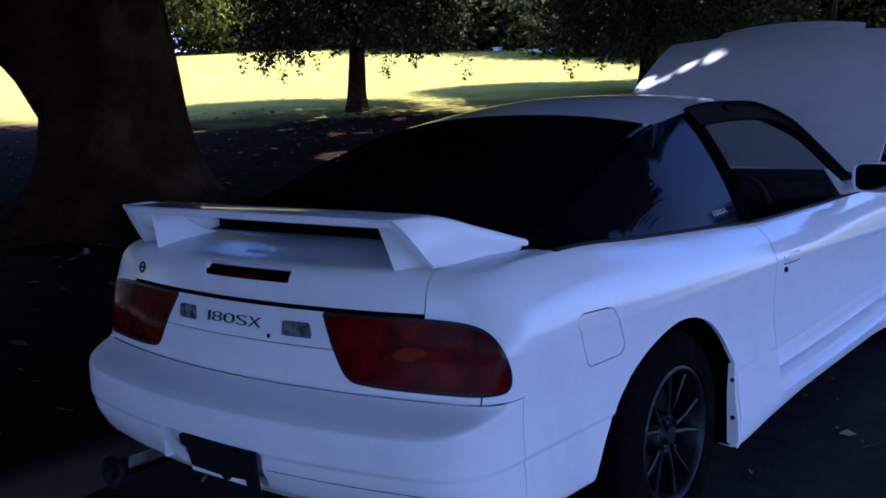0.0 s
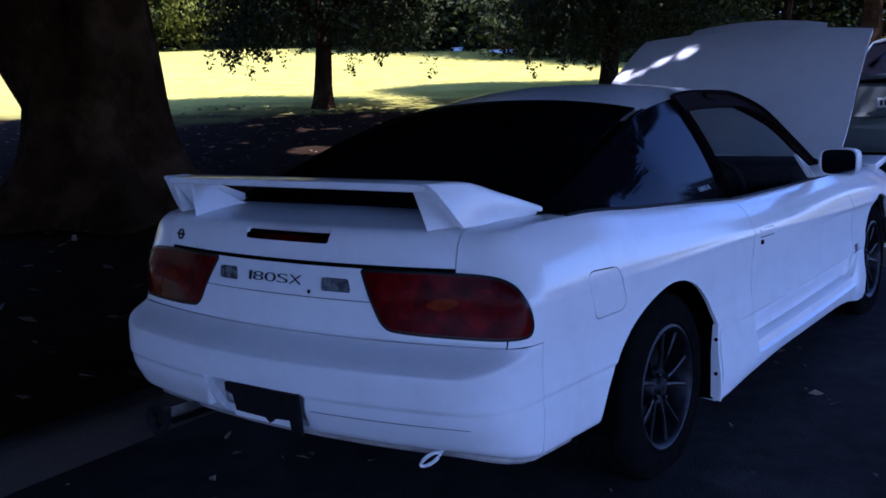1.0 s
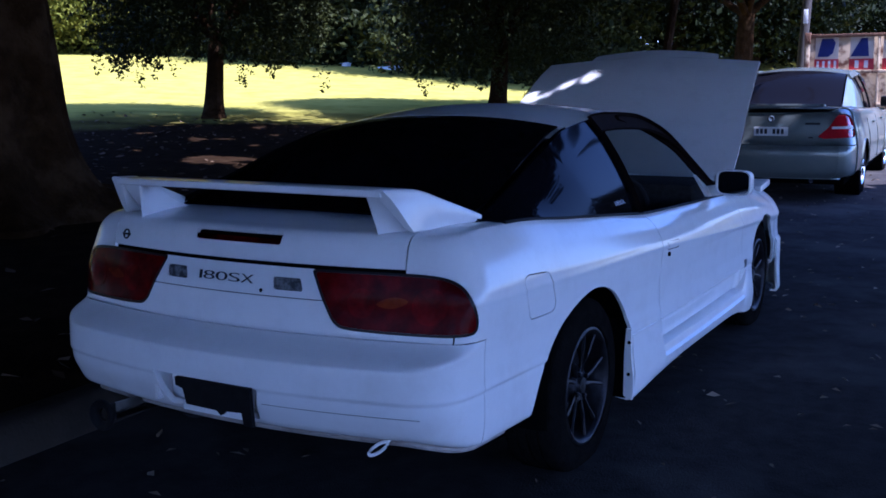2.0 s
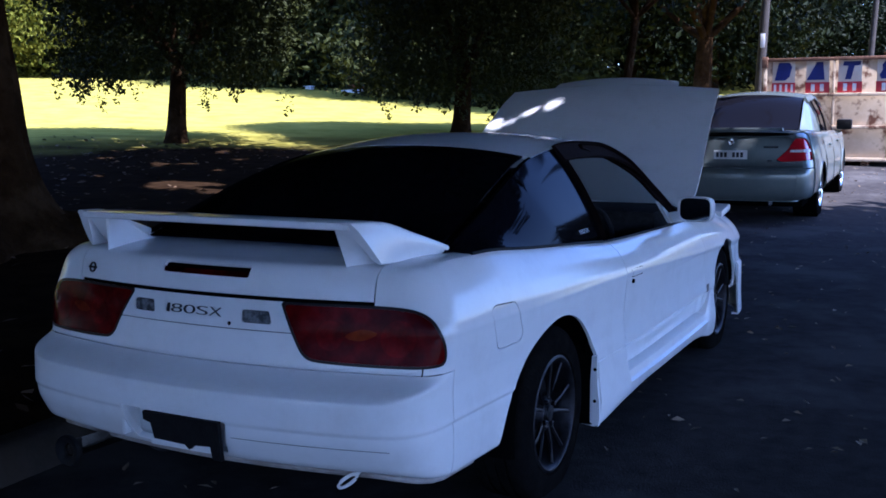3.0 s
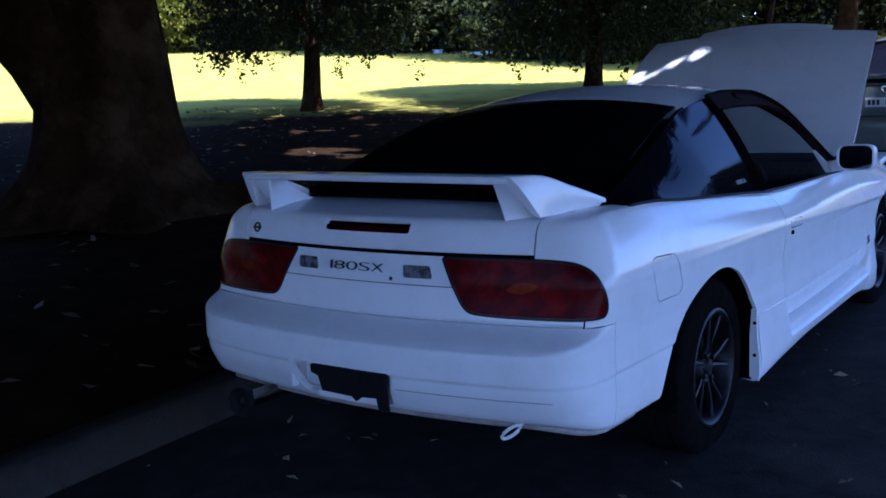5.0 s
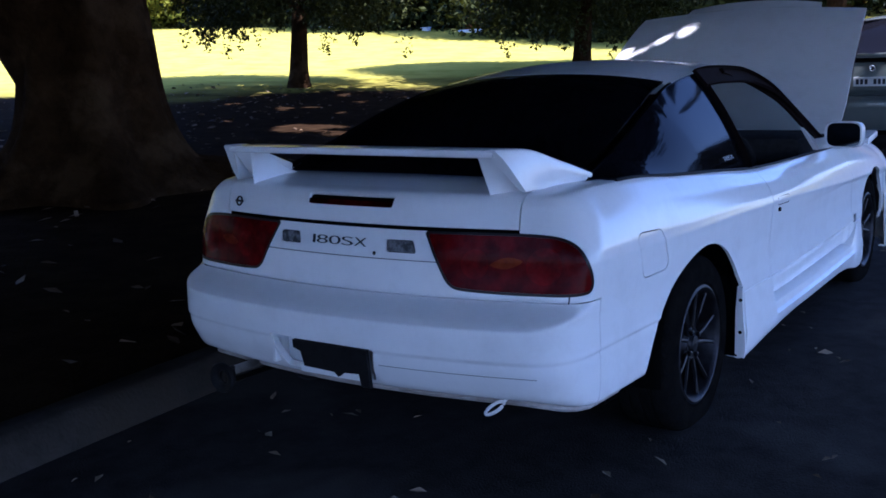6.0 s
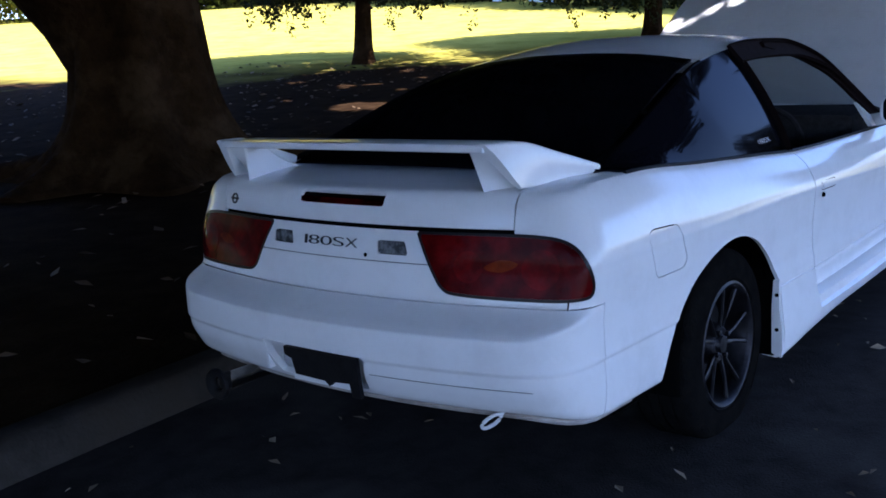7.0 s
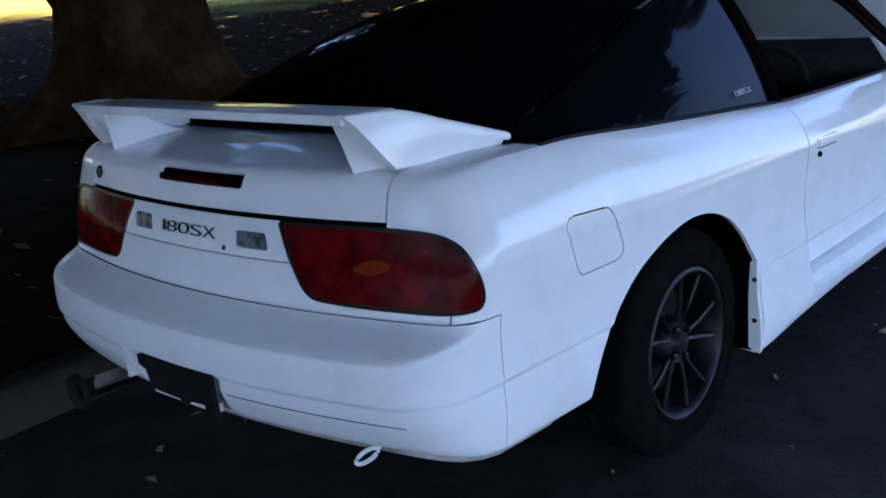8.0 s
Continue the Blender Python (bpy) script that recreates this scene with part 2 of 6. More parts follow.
def pchip(xs, ys, x):
    """A smooth curve through the points that never overshoots."""
    xs, ys, x = np.asarray(xs, float), np.asarray(ys, float), np.asarray(x, float)
    h, d = np.diff(xs), np.diff(ys) / np.diff(xs)
    m = np.zeros_like(ys)
    m[0], m[-1] = d[0], d[-1]
    for i in range(1, len(xs) - 1):
        if d[i - 1] * d[i] > 0:
            w1, w2 = 2 * h[i] + h[i - 1], h[i] + 2 * h[i - 1]
            m[i] = (w1 + w2) / (w1 / d[i - 1] + w2 / d[i])
    i = np.clip(np.searchsorted(xs, x) - 1, 0, len(xs) - 2)
    t = np.clip((x - xs[i]) / h[i], 0, 1)
    return ys[i] * (1 + 2 * t) * (1 - t) ** 2 + m[i] * h[i] * t * (1 - t) ** 2 + ys[i + 1] * t * t * (3 - 2 * t) + m[i + 1] * h[i] * t * t * (t - 1)


def clip(shape, keep):
    """The part of a mesh where keep(points) is above 0, cut cleanly along its edge. Extra columns of the points are carried along."""
    verts, faces = np.asarray(shape[0], float), shape[1]
    if not len(verts):
        return shape
    f = keep(verts)
    out, cut, done = list(verts), {}, []
    for face in faces:
        s = [f[i] > 0 for i in face]
        if all(s):
            done.append(tuple(face))
            continue
        if not any(s):
            continue
        ring = []
        for a, b in zip(face, face[1:] + face[:1]):
            if f[a] > 0:
                ring.append(a)
            if (f[a] > 0) != (f[b] > 0):
                key = (min(a, b), max(a, b))
                if key not in cut:
                    t = f[a] / (f[a] - f[b])
                    cut[key] = len(out)
                    out.append(verts[a] + t * (verts[b] - verts[a]))
                ring.append(cut[key])
        if len(ring) > 2:
            done.append(tuple(ring))
    used = sorted({i for q in done for i in q})
    at = {i: n for n, i in enumerate(used)}
    return np.array([out[i] for i in used]) if used else np.zeros((0, verts.shape[1])), [tuple(at[i] for i in q) for q in done]


def normals_of(shape):
    v = np.asarray(shape[0], float)[:, :3]
    n = np.zeros_like(v)
    for q in shape[1]:
        a = v[list(q)]
        c = np.cross(a[1] - a[0], a[2] - a[0])
        if len(q) > 3:
            c = c + np.cross(a[2] - a[0], a[3] - a[0])
        n[list(q)] += c
    return n / np.maximum(np.linalg.norm(n, axis=1, keepdims=True), 1e-12)


def flanged(shape, depth=0.012, lift=0.0):
    """A panel with its rim turned inwards, so that it has thickness; lift moves it along its normals first."""
    if not len(shape[0]):
        return shape
    v = np.asarray(shape[0], float)[:, :3]
    n = normals_of(shape)
    v = v + lift * n
    count, faces = {}, [tuple(q) for q in shape[1]]
    for q in faces:
        for a, b in zip(q, q[1:] + q[:1]):
            count[(a, b)] = 1
    verts = list(map(tuple, v))
    top, low = {}, {}
    for a, b in list(count):
        if (b, a) not in count:
            for i in (a, b):
                if i not in top:
                    top[i] = len(verts)
                    verts.append(tuple(v[i]))
                    low[i] = len(verts)
                    verts.append(tuple(v[i] - depth * n[i]))
            faces.append((top[b], top[a], low[a], low[b]))
    return verts, faces


def distance(points, outline, r=0.0):
    """Signed distance of 2D points from an outline (inside above 0), the outline grown by r with round corners."""
    p, poly = np.asarray(points, float), np.asarray(outline, float)
    best, inside = np.full(len(p), 1e9), np.zeros(len(p), bool)
    for a, b in zip(poly, np.roll(poly, -1, 0)):
        e, w = b - a, p - a
        t = np.clip((w @ e) / (e @ e), 0, 1)
        best = np.minimum(best, np.linalg.norm(w - t[:, None] * e, axis=1))
        with np.errstate(divide="ignore", invalid="ignore"):
            crosses = ((a[1] > p[:, 1]) != (b[1] > p[:, 1])) & (p[:, 0] < (b[0] - a[0]) * (p[:, 1] - a[1]) / (b[1] - a[1] + 1e-15) + a[0])
        inside ^= crosses
    return np.where(inside, best, -best) + r


# ---- ground ----
def rise(x, y):
    """The land climbs away from the parked car, over the park and along the road."""
    q = 0.70 * y - 0.55 * x - 4.0
    soft = 0.5 * (q + np.sqrt(q * q + 3.0))
    steep = 0.5 * (q - 18 + np.sqrt((q - 18) ** 2 + 20.0))
    dip = 0.025 * np.exp(-(((y - 3.6) / 1.8) ** 2)) * np.clip((x + 0.9) / 0.6, 0, 1) + 0.08 * np.exp(-(((y - 11.3) / 3.2) ** 2)) * np.clip((x + 2.4) / 1.2, 0, 1)
    return 0.057 * 110 * np.tanh(soft / 110) + 0.042 * 40 * np.tanh(steep / 40) - dip


def kerb_x(y):
    return -0.97 - 0.05 * y


def far_steps(reach, near, fine, growth):
    out, step = [0.0], fine
    while out[-1] < reach:
        if out[-1] > near:
            step *= growth
        out.append(out[-1] + step)
    return out


def rough(x, y):
    return 0.02 * noise.noise((x * 0.5, y * 0.5, 0)) + 0.008 * noise.noise((x * 2.3, y * 2.3, 3))


def ground_sheet():
    left = [-v for v in far_steps(900, 9, 0.18, 1.16)][::-1]
    ahead = far_steps(900, 14, 0.3, 1.16)
    back = [-v for v in far_steps(600, 3, 0.35, 1.3)][::-1][:-1]
    right = [0.006, 0.012] + [0.3 + v for v in far_steps(900, 12, 1.0, 1.25)]
    xs, ys = left + right, back + ahead
    verts = []
    for x in xs:
        for y in ys:
            X = kerb_x(min(y, 40)) - 0.145 + x
            inside = x <= 0.008
            z = float(rise(X, y)) + (0.118 if inside else -0.12)
            verts.append((X, y, z + (rough(X, y) if x < -0.4 and y < 60 and x > -60 else 0.0)))
    return verts, grid_faces(len(xs), len(ys))


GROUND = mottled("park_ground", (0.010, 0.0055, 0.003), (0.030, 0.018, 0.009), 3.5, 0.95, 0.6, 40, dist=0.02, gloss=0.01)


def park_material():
    """Bare soil and leaf litter under the trees, shaded turf painted dark with them, sunburnt turf beyond."""
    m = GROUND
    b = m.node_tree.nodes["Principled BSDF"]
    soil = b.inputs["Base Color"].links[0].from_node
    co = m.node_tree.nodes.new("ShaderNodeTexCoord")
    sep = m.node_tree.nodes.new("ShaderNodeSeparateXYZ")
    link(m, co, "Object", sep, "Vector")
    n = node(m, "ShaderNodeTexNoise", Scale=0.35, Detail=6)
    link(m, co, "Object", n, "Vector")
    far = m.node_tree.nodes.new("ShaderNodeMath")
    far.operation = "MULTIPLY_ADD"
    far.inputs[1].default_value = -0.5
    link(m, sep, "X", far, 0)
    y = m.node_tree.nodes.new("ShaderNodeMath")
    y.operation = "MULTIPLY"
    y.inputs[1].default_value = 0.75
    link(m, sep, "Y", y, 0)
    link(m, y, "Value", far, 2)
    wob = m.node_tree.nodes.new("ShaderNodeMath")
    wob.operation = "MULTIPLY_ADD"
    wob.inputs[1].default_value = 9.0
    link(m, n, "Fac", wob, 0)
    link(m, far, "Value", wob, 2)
    # edge set where tree shade ends, so soil colour also darkens shaded turf
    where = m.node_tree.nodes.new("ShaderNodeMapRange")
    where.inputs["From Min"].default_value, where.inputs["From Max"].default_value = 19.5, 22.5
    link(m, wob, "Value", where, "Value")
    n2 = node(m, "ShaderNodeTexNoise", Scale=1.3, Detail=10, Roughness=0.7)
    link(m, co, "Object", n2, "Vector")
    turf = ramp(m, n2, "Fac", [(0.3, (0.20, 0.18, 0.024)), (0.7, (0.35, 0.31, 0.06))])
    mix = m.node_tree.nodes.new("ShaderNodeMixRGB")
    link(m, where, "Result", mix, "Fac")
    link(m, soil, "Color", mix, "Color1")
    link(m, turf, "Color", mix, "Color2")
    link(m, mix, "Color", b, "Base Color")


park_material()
ground = tagged(part("ground", ground_sheet(), GROUND), "dry turf, and bare leaf-strewn soil under trees with tree shade in its colour", "ground", kind="structure")


def road_sheet():
    across = np.concatenate([np.linspace(0, 9.0, 40)])
    ahead = np.concatenate([np.arange(-14, 14, 0.35), np.geomspace(14, 220, 40)])
    verts = []
    for a in across:
        for y in ahead:
            x = float(kerb_x(min(y, 40))) + 0.0 + a
            camber = 0.004 * min(a, 0.4) / 0.4
            verts.append((x, y, float(rise(x, y)) * 1.0 + camber * (1 if y < 200 else 0) + 0.006 * noise.noise((x * 0.7, y * 0.7, 5))))
    return verts, grid_faces(len(across), len(ahead))


road = tagged(part("road", road_sheet(), ASPHALT), "worn dark asphalt road in dappled shade", "road", kind="structure")


def kerb_sheet():
    """The kerb stone's section, carried along the road: low gutter lip, sloping face, rounded top, back."""
    section = [(0.03, -0.03), (0.02, 0.004), (-0.015, 0.085), (-0.035, 0.112), (-0.06, 0.122), (-0.145, 0.126), (-0.16, 0.118), (-0.162, 0.0)]
    ahead = np.concatenate([np.arange(-14, 14, 0.25), np.geomspace(14, 200, 40)])
    verts = []
    for y in ahead:
        for a, z in section:
            x = float(kerb_x(min(y, 40))) + a
            wear = 0.004 * noise.noise((x * 6, y * 4, 1))
            verts.append((x + wear, y, float(rise(x, y)) + z + wear))
    return verts, grid_faces(len(ahead), len(section), flip=False)


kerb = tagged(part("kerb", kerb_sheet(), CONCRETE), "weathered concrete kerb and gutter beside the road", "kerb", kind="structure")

# ---- the white hatchback ----
REAR_AXLE, FRONT_AXLE, HUB_Z, TYRE_R = 0.888, 3.45, 0.288, 0.302
car = thing("hatchback_car", (0, 2.0, 0), "white two-door hatchback with rear wing and open bonnet", "car")

# half widths and heights along the car (y), from the tail forward
Y_KEYS = [0.05, 0.45, 0.84, 1.25, 1.6, 2.2, 2.75, 3.3, 3.8, 4.3]


def crease_x(y):
    return pchip(Y_KEYS, [0.752, 0.776, 0.803, 0.824, 0.838, 0.845, 0.845, 0.842, 0.825, 0.72], y)


def crease_z(y):
    return pchip(Y_KEYS, [0.708, 0.704, 0.698, 0.692, 0.684, 0.656, 0.628, 0.606, 0.58, 0.53], y)


def belt_x(y):
    return pchip(Y_KEYS, [0.645, 0.690, 0.713, 0.735, 0.748, 0.761, 0.768, 0.745, 0.68, 0.57], y)


def belt_z(y):
    return pchip(Y_KEYS, [0.893, 0.893, 0.864, 0.834, 0.808, 0.793, 0.782, 0.762, 0.722, 0.63], y)


# levels from the shoulder (0) down to the underside (13)
LEVELS = np.arange(14.0)
REAR_Y = [0.105, 0.050, 0.020, 0.002, -0.022, -0.034, -0.044, -0.129, -0.141, -0.145, -0.138, -0.115, -0.084, -0.02]
REAR_Z = [0.893, 0.887, 0.862, 0.790, 0.700, 0.609, 0.597, 0.552, 0.540, 0.490, 0.425, 0.375, 0.335, 0.315]
OUT = [0.0, 0.14, 0.50, 0.83, 1.0]
DOWN = [0.0, 0.05, 0.25, 0.60, 1.0]
LOW_X = [-0.006, -0.007, -0.009, -0.011, -0.010, -0.003, -0.004, -0.014, -0.07]
LOW_Z = [0.609, 0.597, 0.575, 0.545, 0.480, 0.425, 0.370, 0.300, 0.272]
CORNER_X = [0.10, 0.11, 0.12, 0.12, 0.11, 0.10, 0.10, 0.14, 0.16, 0.17, 0.17, 0.17, 0.17, 0.18]
CORNER_Y = [0.10, 0.11, 0.11, 0.11, 0.11, 0.11, 0.11, 0.17, 0.20, 0.21, 0.21, 0.21, 0.21, 0.20]
FRONT_Y = [4.30, 4.33, 4.35, 4.37, 4.39, 4.41, 4.41, 4.43, 4.45, 4.46, 4.45, 4.42, 4.38, 4.28]
BOW = 0.20


def side_section(y, v):
    """Half width and height of the flank at y for the levels v."""
    bx, bz, cx, cz = belt_x(y), belt_z(y), crease_x(y), crease_z(y)
    xs = [bx + o * (cx - bx) for o in OUT] + [cx + o for o in LOW_X]
    zs = [bz + d * (cz - bz) for d in DOWN] + [min(z, cz - 0.02 - 0.004 * n) for n, z in enumerate(LOW_Z)]
    return pchip(LEVELS, xs, v), pchip(LEVELS, zs, v)


def body_skin():
    """The right half of the body's skin, from the middle of the tail round to the middle of the nose.
    Columns: x, y, z, level, way round (0 tail, 1 corner, 2 flank, 3 front corner, 4 nose), and length along the tail."""
    v = np.concatenate([np.linspace(a, a + 1, (6, 6, 12, 15, 15)[a])[:-1] for a in range(5)] + [[5.0, 5.25, 5.5, 5.75]] + [np.linspace(a, a + 1, 6 if a not in (8, 9) else 15)[:-1] for a in range(6, 13)] + [[13.0]])
    ry, rz = pchip(LEVELS, REAR_Y, v), pchip(LEVELS, REAR_Z, v)
    kx, ky = pchip(LEVELS, CORNER_X, v), pchip(LEVELS, CORNER_Y, v)
    fy = pchip(LEVELS, FRONT_Y, v)
    flank = np.concatenate([np.arange(0.0, 1.0, 0.0055)])
    sections = {}

    def section(y):
        key = round(float(y), 3)
        if key not in sections:
            sections[key] = side_section(key, v)
        return sections[key]

    cols = []
    # corner ends per level
    y_end = ry + BOW * 0.5 + ky
    x_end = np.array([section(y)[0][i] for i, y in enumerate(y_end)])
    x_start = x_end - kx
    y_start = ry + BOW * x_start**2
    y_f = fy - 0.55
    for t in np.linspace(0, 1, 76)[:-1]:
        x = t * x_start
        cols.append((x, ry + BOW * x * x, rz, np.full_like(v, t)))
    slope = 2 * BOW * x_start
    mid_y = y_start + slope * (x_end - x_start)
    z_side0 = np.array([section(y)[1][i] for i, y in enumerate(y_end)])
    for t in np.linspace(0, 1, 22)[:-1]:
        w = 1.25
        k0, k1, k2 = (1 - t) ** 2, 2 * w * t * (1 - t), t * t
        d = k0 + k1 + k2
        x = (k0 * x_start + k1 * x_end + k2 * x_end) / d
        y = (k0 * y_start + k1 * mid_y + k2 * y_end) / d
        e = t * t * (3 - 2 * t)
        cols.append((x, y, rz + (z_side0 - rz) * e, np.full_like(v, 1 + t)))
    for t in flank:
        ys = y_end + (y_f - y_end) * t
        sx = np.array([section(y)[0][i] for i, y in enumerate(ys)])
        sz = np.array([section(y)[1][i] for i, y in enumerate(ys)])
        cols.append((sx, ys, sz, np.full_like(v, 2 + t)))
    xf = np.array([section(y)[0][i] for i, y in enumerate(y_f)])
    zf = np.array([section(y)[1][i] for i, y in enumerate(y_f)])
    for t in np.linspace(0, 1, 24):
        a = t * math.pi / 2
        cols.append((xf * np.cos(a) ** 0.7 if t < 1 else xf * 0, y_f + (fy - y_f) * np.sin(a) ** 0.8, zf, np.full_like(v, 3 + t)))
    pts = np.stack([np.stack(c, -1) for c in cols])  # way, level, (x, y, z, s)
    # swage line along the flank, and the step low on bumper and quarter
    fade = np.clip(pts[..., 3] - 1.2, 0, 1) * np.clip((3.6 - pts[..., 1]) / 0.5, 0, 1)
    sharp = np.clip(1 - np.abs(pts[..., 2] - crease_z(pts[..., 1])) / 0.014, 0, 1)
    pts[..., 0] += 0.0022 * sharp * fade
    step = np.clip((0.458 - pts[..., 2]) / 0.010, 0, 1) * np.clip((0.8 - pts[..., 1]) / 0.2, 0, 1)
    round_ = np.clip(pts[..., 3] - 1.0, 0, 1)
    pts[..., 0] -= 0.007 * step * round_ * (pts[..., 3] < 3)
    pts[..., 1] += 0.007 * step * (1 - round_) * (pts[..., 3] < 3)
    # hollow under the door's lower crease
    hollow = np.clip((0.402 - pts[..., 2]) / 0.035, 0, 1) ** 0.6 * np.clip((pts[..., 1] - 1.50) / 0.03, 0, 1) * np.clip((2.98 - pts[..., 1]) / 0.10, 0, 1)
    pts[..., 0] -= 0.026 * hollow * (pts[..., 3] < 3)
    ridge = np.clip(1 - np.abs(pts[..., 2] - 0.406) / 0.012, 0, 1) * np.clip((pts[..., 1] - 1.15) / 0.1, 0, 1) * np.clip((3.2 - pts[..., 1]) / 0.1, 0, 1)
    pts[..., 0] += 0.004 * ridge * (pts[..., 3] < 3)
    along = np.zeros(pts.shape[:2])
    along[1:] = np.cumsum(np.linalg.norm(np.diff(pts[:, :, :2], axis=0), axis=2), axis=0)
    level = np.broadcast_to(v, pts.shape[:2])
    full = np.concatenate([pts[:, :, :3], level[..., None], pts[:, :, 3:], along[..., None]], -1)
    return full.reshape(-1, 6), grid_faces(len(cols), len(v), flip=True)


SKIN = body_skin()


def eased(outline, sharp=(), rounds=3):
    """Corners cut again and again until the outline is round, but for those named as sharp."""
    pts, keep = [np.array(p, float) for p in outline], [k in sharp for k in range(len(outline))]
    for _ in range(rounds):
        out, flag = [], []
        for k in range(len(pts)):
            if keep[k]:
                out.append(pts[k])
                flag.append(True)
                continue
            out += [pts[k] * 0.75 + pts[k - 1] * 0.25, pts[k] * 0.75 + pts[(k + 1) % len(pts)] * 0.25]
            flag += [False, False]
        pts, keep = out, flag
    return pts


TAIL = eased([(0.284, 0.779), (0.338, 0.682), (0.362, 0.640), (0.40, 0.626), (0.755, 0.624), (0.783, 0.640), (0.768, 0.700), (0.715, 0.765), (0.62, 0.782)], (0,))
TAIL_R = 0.006
FUEL = [(0.446, 0.631), (0.566, 0.631), (0.527, 0.714), (0.411, 0.721)]
DOOR_REAR, GAP_W = 1.535, 0.0028


def tail_in(p):
    return np.where(p[:, 4] < 2.2, distance(p[:, [5, 2]], TAIL, TAIL_R), -1.0)


def fuel_in(p):
    return np.where(p[:, 4] > 1.5, distance(p[:, 1:3], FUEL, 0.024), -1.0)


def arch_out(p):
    z = np.maximum(p[:, 2] - HUB_Z, 0)
    dy = p[:, 1] - 0.890
    a = np.where(dy < 0, (np.abs(dy * 0.81) ** 1.72 + z**1.72) ** (1 / 1.72), np.hypot(dy * 0.955, z)) - 0.342
    b = np.hypot((p[:, 1] - FRONT_AXLE - 0.02) / 1.03, z) - 0.332
    return np.minimum(a, b)


def door_front(z):
    return pchip([0.25, 0.33, 0.55, 0.76, 0.9], [2.86, 2.93, 2.915, 2.815, 2.74], z)


def both(shape):
    return join(shape, mirrored(shape))


def cut(*tests, skin=SKIN):
    for test in tests:
        skin = clip(skin, test)
    return skin


SEAM = 5.55
outside_tail = lambda p: -tail_in(p) - 0.001
outside_fuel = lambda p: -fuel_in(p) - GAP_W
above_seam = lambda p: SEAM - 0.22 - p[:, 3]
below_seam = lambda p: p[:, 3] - SEAM - 0.12
NICHE = [(-0.208, 0.456), (0.172, 0.452), (0.150, 0.36), (-0.180, 0.36)]

# rear bumper, with the number plate's niche cut through it
bumper_r = cut(below_seam, lambda p: 0.166 - GAP_W - p[:, 1], arch_out)
bumper_all = both(bumper_r)
bumper_all = clip((np.array(bumper_all[0]), bumper_all[1]), lambda p: np.where(p[:, 1] < 0.1, -distance(p[:, [0, 2]], NICHE, 0.008), 1.0))
rear_bumper = part("rear_bumper", flanged(bumper_all, 0.02), WHITE_PAINT, car, "white painted rear bumper with a faint lower seam")

# quarter panels, split at the seams round tail lamp, hatch, fuel lid and door
for side in (1, -1):
    panel = cut(lambda p: DOOR_REAR - GAP_W - p[:, 1], arch_out, outside_tail, outside_fuel if side > 0 else (lambda p: p[:, 0] * 0 + 1))
    a = clip(panel, lambda p: p[:, 1] - 0.166)
    b = clip(clip(panel, lambda p: 0.166 - p[:, 1]), above_seam)
    b = clip(b, lambda p: np.maximum(np.where(p[:, 3] < 3.3, p[:, 0] - 0.557, -1), np.where(p[:, 3] >= 3.0, p[:, 5] - 0.715, -1)))
    shape = flanged(join(a, b), 0.012)
    part("quarter_panel", shape if side > 0 else mirrored(shape), WHITE_PAINT, car)
fuel = part("fuel_lid", flanged(cut(lambda p: fuel_in(p) - GAP_W * 0.3, lambda p: p[:, 1] - 0.2), 0.01, -0.0005), WHITE_PAINT, car)

# doors, front wings, front bumper
for side in (1, -1):
    d = cut(lambda p: p[:, 1] - DOOR_REAR - GAP_W, lambda p: door_front(p[:, 2]) - GAP_W - p[:, 1], lambda p: p[:, 2] - 0.30)
    d = flanged(d, 0.014)
    door = part("door", d if side > 0 else mirrored(d), WHITE_PAINT, car)
    sill = cut(lambda p: p[:, 1] - DOOR_REAR, lambda p: 2.95 - p[:, 1], lambda p: 0.296 - p[:, 2])
    sill = flanged(sill, 0.01)
    part("sill", sill if side > 0 else mirrored(sill), WHITE_PAINT, car)
    w_ = cut(lambda p: p[:, 1] - door_front(p[:, 2]) - GAP_W, arch_out, lambda p: 4.0 - p[:, 1])
    w_ = flanged(w_, 0.014)
    part("front_wing", w_ if side > 0 else mirrored(w_), WHITE_PAINT, car)
    if side > 0:
        # flush pull handle in its shallow dish, and the lock below
        dish = cut(lambda p: distance(p[:, 1:3], [(1.600, 0.672), (1.735, 0.668), (1.735, 0.690), (1.600, 0.694)], 0.006), lambda p: 0.0016 - np.abs(distance(p[:, 1:3], [(1.600, 0.672), (1.735, 0.668), (1.735, 0.690), (1.600, 0.694)], 0.006) - 0.0018))
        part("handle_rim", flanged(dish, 0.002, 0.0008), TRIM, door)
        grip = cut(lambda p: distance(p[:, 1:3], [(1.604, 0.676), (1.731, 0.672), (1.731, 0.686), (1.604, 0.690)], 0.002))
        part("door_handle", flanged(grip, 0.003, 0.0025), WHITE_PAINT, door, "white flush pull handle")
        part("lock", lathe([(0.004, 0.0001), (0.004, 0.007), (0.0, 0.009), (-0.01, 0.009)], (0.8405, 1.612, 0.650), "x", 14), GAP, door, "dark round door lock")
front_bumper = part("front_bumper", flanged(both(cut(lambda p: p[:, 1] - 4.005)), 0.015), WHITE_PAINT, car)

# hatch lip and tail panel
lip = cut(lambda p: 0.553 - p[:, 0], lambda p: 2.92 - p[:, 3], lambda p: 0.6 - p[:, 1])
BRAKE = [(-0.158, 0.849), (0.156, 0.849), (0.158, 0.874), (-0.160, 0.874)]
lip_all = both(lip)
lip_all = clip((np.array(lip_all[0]), lip_all[1]), lambda p: -distance(p[:, [0, 2]], BRAKE, 0.004))


